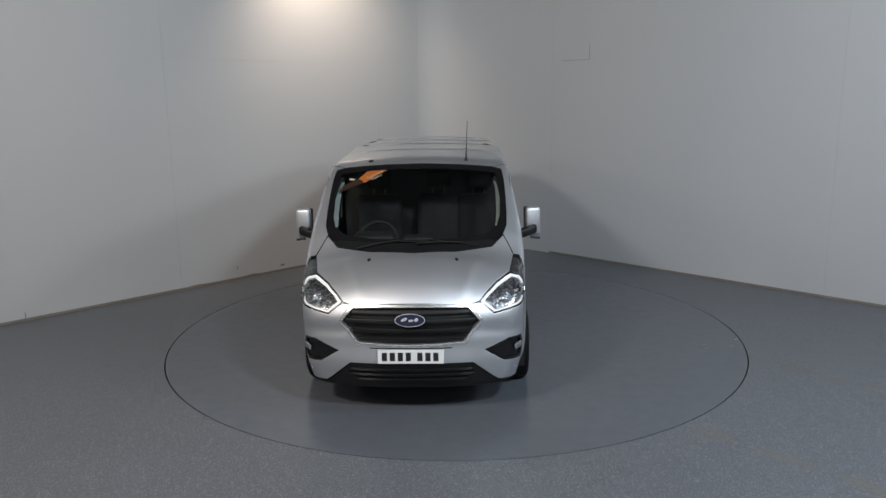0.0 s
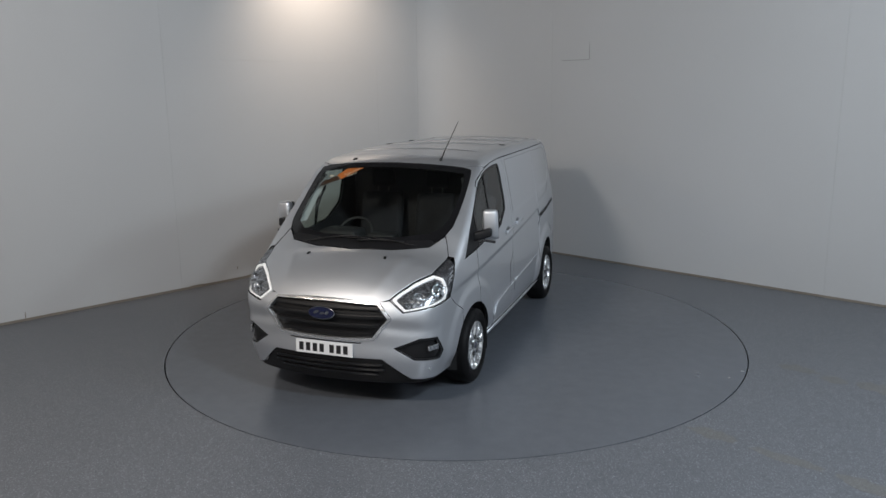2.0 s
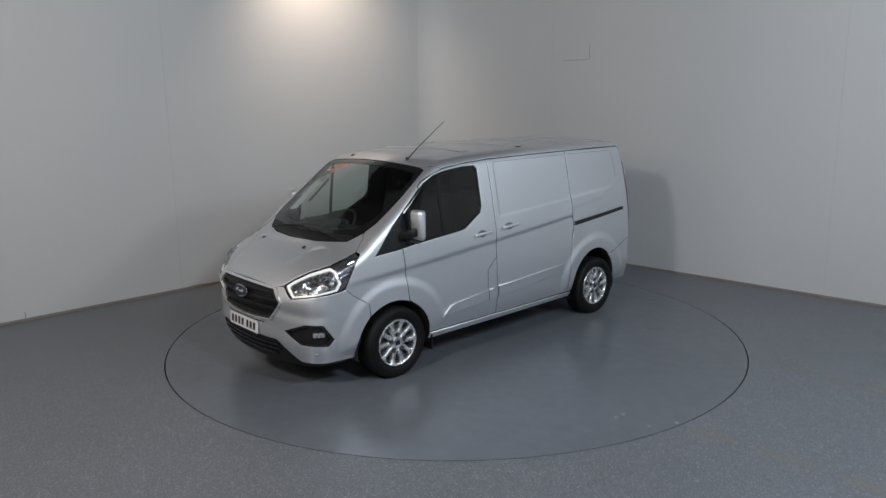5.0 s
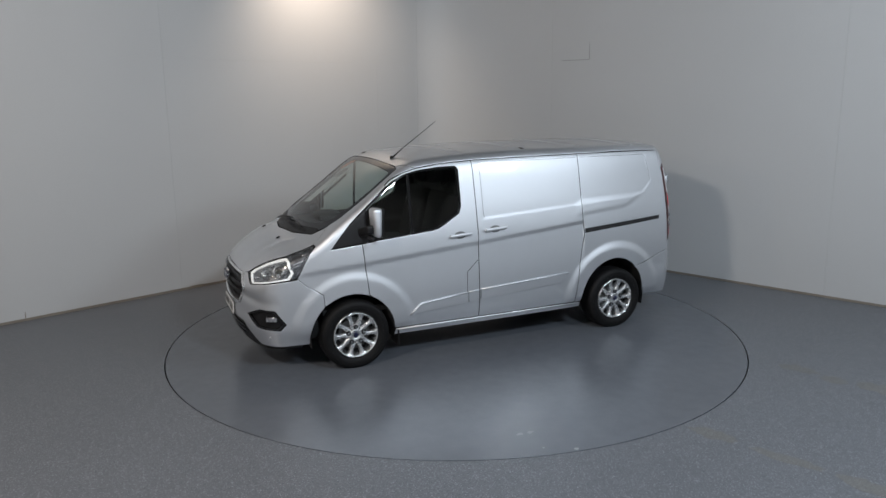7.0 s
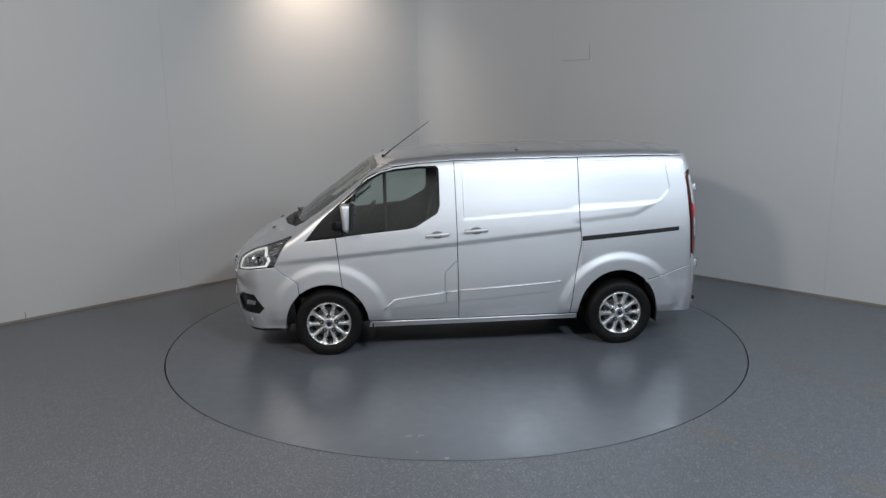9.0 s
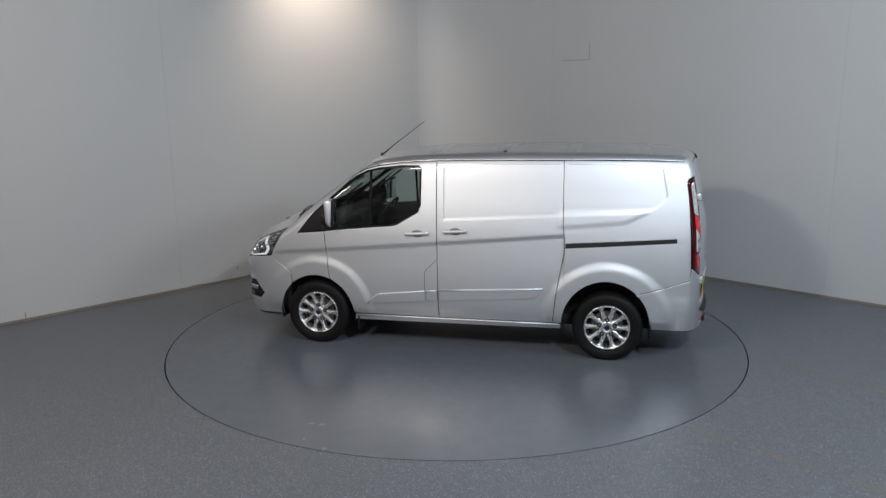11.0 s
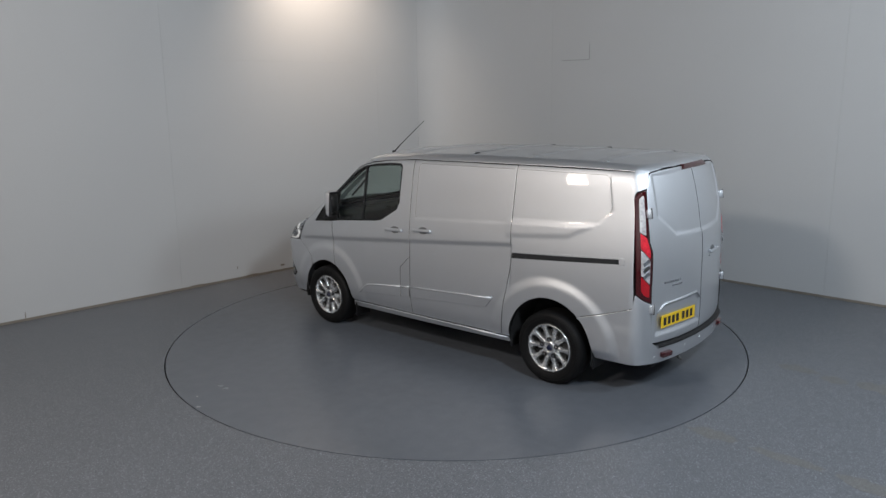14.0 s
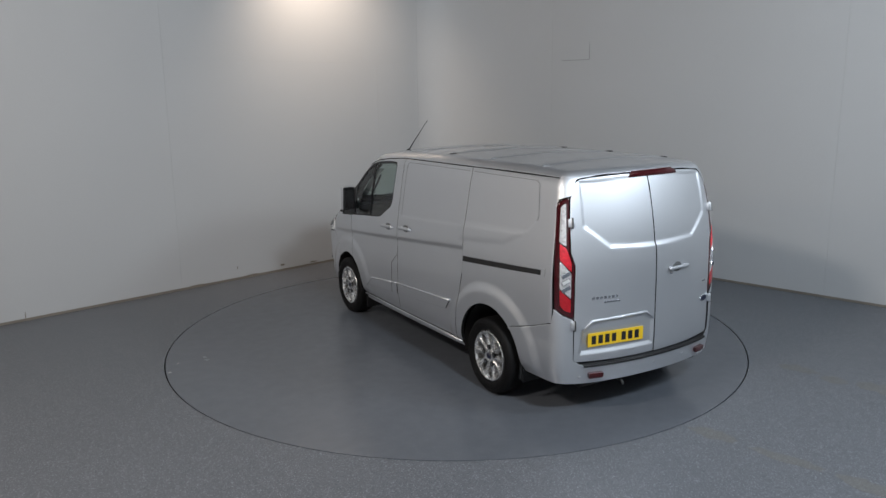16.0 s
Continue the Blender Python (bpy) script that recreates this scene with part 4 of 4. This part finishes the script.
# ---- the van: tail ----
edge = [(.748, .500), (.748, .83), (.742, 1.255), (.770, 1.345), (.763, 1.57), (.736, 1.75), (.692, 1.845), (.674, 1.872), (.64, 1.889), (.55, 1.902), (.30, 1.914), (.006, 1.919)]
for m in BOTH:
    rear_door = sheet("rear_door", from_rear, [(.006, .470), (.40, .472), (.742, .480), *edge], PAINT, van, step=.018, mirror=m, label="silver rear door with a pressed panel") if not m else None
    if m:
        # no plate pressing on this door: lay the outline on the other side of the middle
        rear_door = sheet("rear_door", from_rear, [(-u, v) for u, v in [(.006, .470), (.40, .472), (.742, .480), *edge]], PAINT, van, step=.018, label="silver rear door with a pressed panel and handle")
    s = -1 if m else 1
    for z in (1.573, .785):
        at = on_surface(from_rear, s * .752, z, .0)
        hinge = part("hinge", join(block((-.030, -.034, -.004), (.022, .034, .022), .006, at), block((-.012, -.040, .014), (.012, .040, .034), .008, at)), PAINT, rear_door, "body-coloured outside hinge", True)
        part("hinge_pin", lathe([(0, .042), (.007, .042), (.007, -.042), (0, -.042)], 12, at @ pose(0, 0, .03, 90, 0, 0)), STEEL, hinge)
    # tail lamp
    tail = sheet("tail_light", from_tail, TAILLAMP, RED, van, scale=.95, step=.018, lift=.002, thick=.03, lip=.008, mirror=m, label="tall tail light, dark red with clear fields and red ones given a slight glow")
    for nm, pts, mat in (("clear_field", ((49.0, 1.69), (47.6, 1.715), (46.9, 1.715), (46.4, 1.55), (46.1, 1.40), (48.9, 1.43)), MILKY), ("brake_field", ((48.7, 1.42), (46.0, 1.385), (44.0, 1.272), (44.0, 1.205), (48.4, 1.300)), REDSHEEN), ("indicator_field", ((48.4, 1.290), (44.0, 1.195), (44.0, .995), (48.2, 1.08)), MILKY), ("fog_field", ((48.2, 1.07), (44.0, .985), (44.0, .885), (46.4, .905), (48.0, .95)), REDGLOW)):
        sheet(nm, from_tail, rounded([(radians(a), z) for a, z in pts], .008, 2), mat, tail, scale=.95, step=.02, lift=.0055, thick=.01, lip=.004, mirror=m)
    at = on_surface(from_tail, radians(46), 1.13, .006, m)
    for k in range(3):
        part("reflector_facet", block((-.036, -.018, 0), (.036, .018, .006), .004, at @ pose(0, -.055 + k * .055, 0, 12 * (-1) ** k, 0, 30 * s)), REFLECT, tail)
    part("bumper_reflector", block((-.062, -.021, -.002), (.062, .021, .036), .005, on_surface(from_rear, s * .575, .375, .02)), RED, van, "dark red rear reflector")

left_door = next(o for o in van.children if o.name == "rear_door")
right_door = next(o for o in van.children if o.name.startswith("rear_door."))
at = on_surface(from_rear, -.243, 1.142, 0)
# Same grey disc, painting shade behind the rear grip.
part("cup_shade", prism([(.055 * math.cos(a), .040 * math.sin(a)) for a in np.linspace(0, 2 * math.pi, 24, False)], .003, at), CUP, right_door)
part("handle", join(block((-.115, -.014, .016), (.115, .014, .038), .011, at, 3), block((-.108, -.012, -.002), (-.075, .012, .022), .006, at), block((.075, -.012, -.002), (.108, .012, .022), .006, at)), PAINT, right_door, "body-coloured pull handle", True)
part("lock", lathe([(0, .006), (.012, .005), (.014, 0)], 16, on_surface(from_rear, -.17, 1.10, 0)), CHROME, right_door)
plate(on_surface(from_rear, .388, .652, .005), YELLOW, "yellow rear number plate with dark bars")
brow, out = surface(from_rear, np.array([(.690, .728), (.604, .803), (.35, .812), (.104, .818), (.014, .752)]))
part("plate_brow", tube([Vector(p) + Vector(n) * .003 for p, n in zip(brow, out)], [.006, .011, .011, .011, .006], 10), PAINT, left_door, "", True)
for k, w in enumerate((.034, .03, .032, .03, .03, .034, .024)):
    x = .60 - k * .034
    part("badge_letter", block((-w * .42, -.010, 0), (w * .42, .010, .004), .002, on_surface(from_rear, x, .985, 0)), CHROME, left_door)
for k in range(6):
    part("badge_letter", block((-.011, -.008, 0), (.011, .008, .004), .002, on_surface(from_rear, .50 - k * .025, .948, 0)), CHROME, left_door)
at = on_surface(from_rear, -.655, .80, 0)
rb = part("badge", prism(oval(.060, .026), .008, at, .002), CHROME, right_door, "chrome-edged blue oval badge")
part("badge_face", prism(oval(.053, .020), .002, at @ pose(0, 0, .008)), BLUE, rb)
part("badge_letter", block((-.030, -.007, 0), (.030, .007, .004), .002, on_surface(from_rear, -.66, .955, 0)), CHROME, right_door)
sheet("high_brake_light", from_rear, [(.205, 1.885), (.17, 1.924), (-.28, 1.930), (-.335, 1.892)], RED, van, step=.02, lift=.016, thick=.03, lip=.008, label="dark red high brake light over the doors")

low = [(radians(a), z) for a, z in ((0, .445), (25, .447), (40, .462), (42.8, .50), (43.0, .826), (46.6, .860), (50.3, .915))]
low += across(from_side, [(2.216, .795), (2.0, .722), (1.785, .667), (1.735, .650)] + arc(*REAR_ARCH, 42, -3, 9), from_tail) + [(radians(a), z) for a, z in ((55, .300), (40, .302), (20, .305), (0, .306))]
BULGE = lambda u: .024 * (1 - smooth(radians(36), radians(50), np.abs(u)))
rear_bumper = sheet("rear_bumper", from_tail, low[1:-1] + [low[-1]] + [(-u, v) for u, v in low[-2:0:-1]] + [low[0]], PAINT, van, scale=.95, step=.02, lift=BULGE, thick=.03, lip=.005, label="silver rear bumper with a black step pad")
# step pad: a shelf from the doors out to the bumper's edge
pad = bmesh.new()
rows = []
for a in np.linspace(-39, 39, 27):
    p, n = surface(from_tail, np.array([[radians(a), .462]]))
    p, n = Vector(p[0]), Vector((n[0][0], n[0][1], 0)).normalized()
    rows.append([pad.verts.new(p + n * d + Vector((0, 0, h))) for d, h in ((-.03, .004), (.026, 0), (.034, -.008), (.034, -.022))])
for r, q in zip(rows, rows[1:]):
    for i in range(3):
        pad.faces.new((r[i], r[i + 1], q[i + 1], q[i]))
part("step_pad", pad, BLACK, rear_bumper, "black ribbed plastic step", True)
for x in (-.35, .0, .28, .70):
    part("sensor", lathe([(0, .005), (.010, .004), (.012, 0)], 16, on_surface(from_rear, x, .385 if abs(x) < .6 else .36, .024)), PAINT, rear_bumper, "round parking sensor")
tow = on_surface(from_rear, .30, .29, 0).translation
part("tow_eye", tube([tow + Vector((0, -.05, -.02)), tow + Vector((0, .0, -.03)), tow + Vector((0, .015, -.055))], [.012, .012, .010], 10), STEEL, van, "dark steel towing eye", True)

# ---- the van: inner shell, black to put shade into gaps and cab; floor pan, wheel arches ----
deep = dict(step=.06, lift=-.028, thick=.002, lip=.001)
for m in BOTH:
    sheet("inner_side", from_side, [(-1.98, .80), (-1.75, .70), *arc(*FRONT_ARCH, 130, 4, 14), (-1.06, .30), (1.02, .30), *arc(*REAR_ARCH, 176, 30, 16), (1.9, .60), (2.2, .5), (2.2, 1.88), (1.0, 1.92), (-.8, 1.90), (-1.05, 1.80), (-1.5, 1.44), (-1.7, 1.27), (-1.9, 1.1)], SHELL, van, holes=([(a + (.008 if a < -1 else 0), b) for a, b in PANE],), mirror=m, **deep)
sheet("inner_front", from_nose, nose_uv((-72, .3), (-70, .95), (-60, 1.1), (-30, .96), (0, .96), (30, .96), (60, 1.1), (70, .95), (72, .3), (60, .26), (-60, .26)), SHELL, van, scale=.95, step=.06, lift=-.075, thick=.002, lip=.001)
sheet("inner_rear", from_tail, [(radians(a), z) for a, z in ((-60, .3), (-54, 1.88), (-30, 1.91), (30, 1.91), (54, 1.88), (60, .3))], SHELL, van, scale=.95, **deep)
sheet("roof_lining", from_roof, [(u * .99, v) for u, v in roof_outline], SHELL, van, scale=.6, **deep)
pan = join(block((-.66, -2.25, .24), (.66, 2.3, .34), .02), block((-.92, -1.02, .27), (.92, 1.0, .36), .02), block((-.72, 1.92, .28), (.72, 2.20, .36), .02))
part("floor_pan", pan, SHELL, van, "dark underside")
for m in BOTH:
    s = -1 if m else 1
    for cy, cz, ry, rz in (FRONT_ARCH, REAR_ARCH):
        bm = bmesh.new()
        pts = arc(cy, cz, ry + .004, rz + .004, -12, 192, 28)
        rows = [[bm.verts.new((s * x, y, z)) for y, z in pts] for x in (.60, .935)]
        for i in range(len(pts) - 1):
            bm.faces.new((rows[0][i], rows[0][i + 1], rows[1][i + 1], rows[1][i]))
        bm.faces.new(rows[0])
        part("wheel_arch_liner", bm, SHELL, van, "black wheel-arch liner", True)
    part("mud_flap", block((s * .74, -1.045, .15), (s * .95, -1.03, .34), .006), BLACK, van, "black rubber mud flap")
    part("mud_flap", block((s * .72, 1.872, .205), (s * .915, 1.887, .40), .006), BLACK, van, "black rubber mud flap")


# ---- wheels ----
def wheel(x, y, s):
    """Ten-spoke alloy wheel; its outer face looks along z before it is turned."""
    hub = new("wheel")
    hub.parent = van
    tagged(hub, "ten-spoke silver alloy wheel with a black tyre")
    hub.matrix_basis = pose(s * x, y, .326, 0, 90 * s, 0) @ pose(0, 0, 0, 0, 0, 18)
    # the tread lies flat where it carries the van
    tyre = lathe([(.222, -.19), (.285, -.212), (.318, -.205), (.330, -.185), (.332, -.150), (.333, -.090), (.332, -.030), (.327, -.010), (.314, .004), (.290, .013), (.262, .013), (.238, .005), (.220, -.010), (.217, -.05), (.222, -.19)], 96)
    tyre.transform(pose(0, 0, 0, 0, 0, 18))
    for v in tyre.verts:
        if v.co.x * s > .3255:
            v.co.x = .3255 * s
    tyre.transform(pose(0, 0, 0, 0, 0, -18))
    part("tyre", tyre, RUBBER, hub, "", True)
    for r0 in (.292, .268):
        part("tyre_ring", lathe([(r0 - .002, .0125), (r0, .0150), (r0 + .002, .0125)], 72), RUBBER, hub)
    FIT = Matrix.Diagonal((.955, .955, 1, 1))
    rim = join(lathe([(.231, -.014), (.229, .000), (.221, .004), (.213, -.004), (.210, -.035), (.200, -.10), (.205, -.19), (.228, -.19), (.231, -.014)], 72, FIT), lathe([(.062, -.055), (.066, -.012), (.060, -.004), (.040, .000), (.034, -.006), (0, -.008)], 40))
    spokes = []
    for k in range(10):
        bm = bmesh.new()
        rings = []
        for r, w, top, deep_ in ((.045, .013, -.006, -.06), (.085, .0235, -.010, -.065), (.105, .024, -.012, -.065), (.130, .0195, -.012, -.065), (.165, .0185, -.008, -.06), (.188, .0215, -.005, -.05), (.203, .032, -.002, -.04), (.216, .062, -.001, -.03)):
            rings.append([bm.verts.new((r, -w, deep_)), bm.verts.new((r, -w * .97, top - .007)), bm.verts.new((r, -w * .62, top)), bm.verts.new((r, w * .62, top)), bm.verts.new((r, w * .97, top - .007)), bm.verts.new((r, w, deep_))])
        for a, b in zip(rings, rings[1:]):
            for i in range(5):
                bm.faces.new((a[i], b[i], b[i + 1], a[i + 1]))
        bm.transform(FIT @ pose(0, 0, 0, 0, 0, 36 * k))
        spokes.append(bm)
    part("rim", rim, ALLOY, hub, "", True)
    for bm in spokes:
        bmesh.ops.recalc_face_normals(bm, faces=bm.faces)
        part("spoke", bm, ALLOY, hub, "", True)
    for k in range(5):
        a = radians(72 * k + 18)
        part("wheel_nut", lathe([(0, .004), (.009, .003), (.011, -.010), (.018, -.013), (.018, -.03)], 6, pose(.058 * math.cos(a) * 1.32, .058 * math.sin(a) * 1.32, -.002)), CHROME, hub)
        # Black disc under the nut paints the shade of its hole.
        part("nut_shade", lathe([(0, .0015), (.021, .0015), (.0225, -.004)], 16, pose(.058 * math.cos(a) * 1.32, .058 * math.sin(a) * 1.32, -.002)), BLACK, hub, "black disc for the shade in the wheel nut's hole")
    part("hub_cap", lathe([(0, .005), (.021, .004), (.025, -.001), (.026, -.01)], 28), BLUE, hub, "dark blue hub cap")
    part("brake_disc", lathe([(.06, -.075), (.150, -.075), (.150, -.095), (.06, -.095)], 40), STEEL, hub, "dull steel brake disc")
    # Black disc added behind the spokes to paint the shade there.
    part("wheel_well_disc", lathe([(0, -.12), (.204, -.12)], 40), SHELL, hub, "black disc for the shade inside the wheel")
    return hub


for y in (-1.472, 1.477):
    for s in (1, -1):
        wheel(.974, y, s)

# ---- door mirrors ----
for m in BOTH:
    s = -1 if m else 1
    door = [o for o in van.children if o.name.startswith("front_door")][1 if m else 0]
    shell = block((-.076, -.060, -.118), (.076, .040, .155), .036, None, 4)
    for v in shell.verts:
        v.co.x *= 1 - .12 * (v.co.z > .05)
        v.co.y += .035 * max(0, -v.co.z) / .1 * (v.co.y < 0)
    at = pose(s * 1.048, -1.265, 1.378, -4, 0, 8 * s)
    shell.transform(at)
    mirror = part("door_mirror", shell, PAINT, door, "silver-capped door mirror with a black arm", True)
    part("mirror_back", block((-.073, .022, -.112), (.073, .046, .150), .010, at), BLACK, mirror)
    part("mirror_glass", block((-.058, .0455, -.096), (.058, .0475, .130), .001, at), MIRROR, mirror, "mirror glass")
    arm = block((-.185, -.078, -.040), (.030, .015, .042), .022, None, 3)
    for v in arm.verts:
        v.co.z -= .055 * smooth(.0, .19, -v.co.x)
        v.co.y -= .030 * smooth(.0, .19, -v.co.x)
    arm.transform(Matrix.Diagonal((s, 1, 1, 1)))
    arm.transform(pose(s * 1.045, -1.290, 1.335, 0, 0, 8 * s))
    bmesh.ops.recalc_face_normals(arm, faces=arm.faces)
    part("mirror_arm", arm, BLACK, mirror, "black mirror arm", True)
    part("side_indicator", block((-.045, -.010, -.018), (.045, .010, .006), .005, pose(s * 1.070, -1.330, 1.262, 0, 8 * s, 14 * s)), SMOKE, mirror, "smoky side indicator")

# ---- cab ----
part("cab_floor", block((-.84, -1.75, .50), (.84, -.12, .56)), TRIM, van, "dark cab floor")
part("bulkhead", block((-.84, -.16, .45), (.84, -.12, 1.90), .01), TRIM, van, "dark bulkhead behind the seats")
dash = new("dashboard")
dash.parent = van
tagged(dash, "dark plastic dashboard")
part("dash_top", block((-.80, -1.72, 1.12), (.80, -1.25, 1.24), .04, None, 3), TRIM, dash, "", True)
part("dash_front", block((-.80, -1.45, .66), (.80, -1.28, 1.16), .04, None, 3), TRIM, dash, "", True)
part("instrument_hood", block((-.58, -1.48, 1.22), (-.20, -1.22, 1.31), .035, None, 3), TRIM, dash, "", True)
part("centre_stack", block((-.14, -1.36, .85), (.14, -1.20, 1.27), .03, None, 3), TRIM, dash, "", True)
at = pose(-.39, -1.10, 1.21, -28, 0, 0) @ pose(0, 0, 0, 90, 0, 0) @ pose(0, 0, 0, -10, 0, 0)
steer = part("steering_wheel", tube([at @ Vector((.18 * math.cos(a), .18 * math.sin(a), 0)) for a in np.linspace(0, 2 * math.pi, 41)], [.015] * 41, 8, False), TRIM, van, "black three-spoke steering wheel", True)
part("steering_boss", block((-.085, -.06, -.03), (.085, .06, .03), .025, at, 3), TRIM, steer, "", True)
for a in (0, 180, 270):
    part("steering_spoke", block((.06, -.016, -.01), (.175, .016, .01), .006, at @ pose(0, 0, 0, 0, 0, a)), TRIM, steer)
for x, w in ((-.46, .25), (.16, .23), (.58, .23)):
    seat = new("seat")
    seat.parent = van
    tagged(seat, "dark cloth cab seat with a headrest")
    part("seat_cushion", block((x - w, -.92, .80), (x + w, -.42, .97), .05, None, 3), CLOTH, seat, "", True)
    part("backrest", block((x - w * .95, -.06, 0), (x + w * .95, .08, .62), .055, pose(0, -.38, .92, -14, 0, 0), 3), CLOTH, seat, "", True)
    part("headrest", block((x - .13, -.05, .67), (x + .13, .06, .86), .045, pose(0, -.38, .92, -12, 0, 0), 3), CLOTH, seat, "", True)
    for d in (-.06, .06):
        part("headrest_post", tube([(x + d, -.24, 1.48), (x + d, -.22, 1.64)], [.006, .006], 8), STEEL, seat)
for s in (1, -1):
    for nm, a, b in (("grab_handle", (s * .70, -1.30, 1.45), (s * .735, -1.02, 1.66)),):
        part(nm, tube([a, b], [.012, .012], 8), TRIM, van, "black grab handle on the pillar", True)

# ---- what turns ----
TURN = ((0, -0.79), (1.5, -14.63), (3, -28.61), (4, -37.98), (6.5, -61.09), (8, -75.07), (9, -84.29), (11.5, -106.61), (12.5, -115.87), (14.5, -134.48), (16, -148.52))


def motions():
    at = np.linspace(0, 16, 17)
    angle = np.interp(at, *np.array(TURN).T)
    walk(turntable, [(t, pose(0, 0, 0, 0, 0, a)) for t, a in zip(at, angle)])
    walk(van, [(t, pose(0, 0, 0, 0, 0, a) @ pose(-.312, .158, 0)) for t, a in zip(at, angle)])


motions()
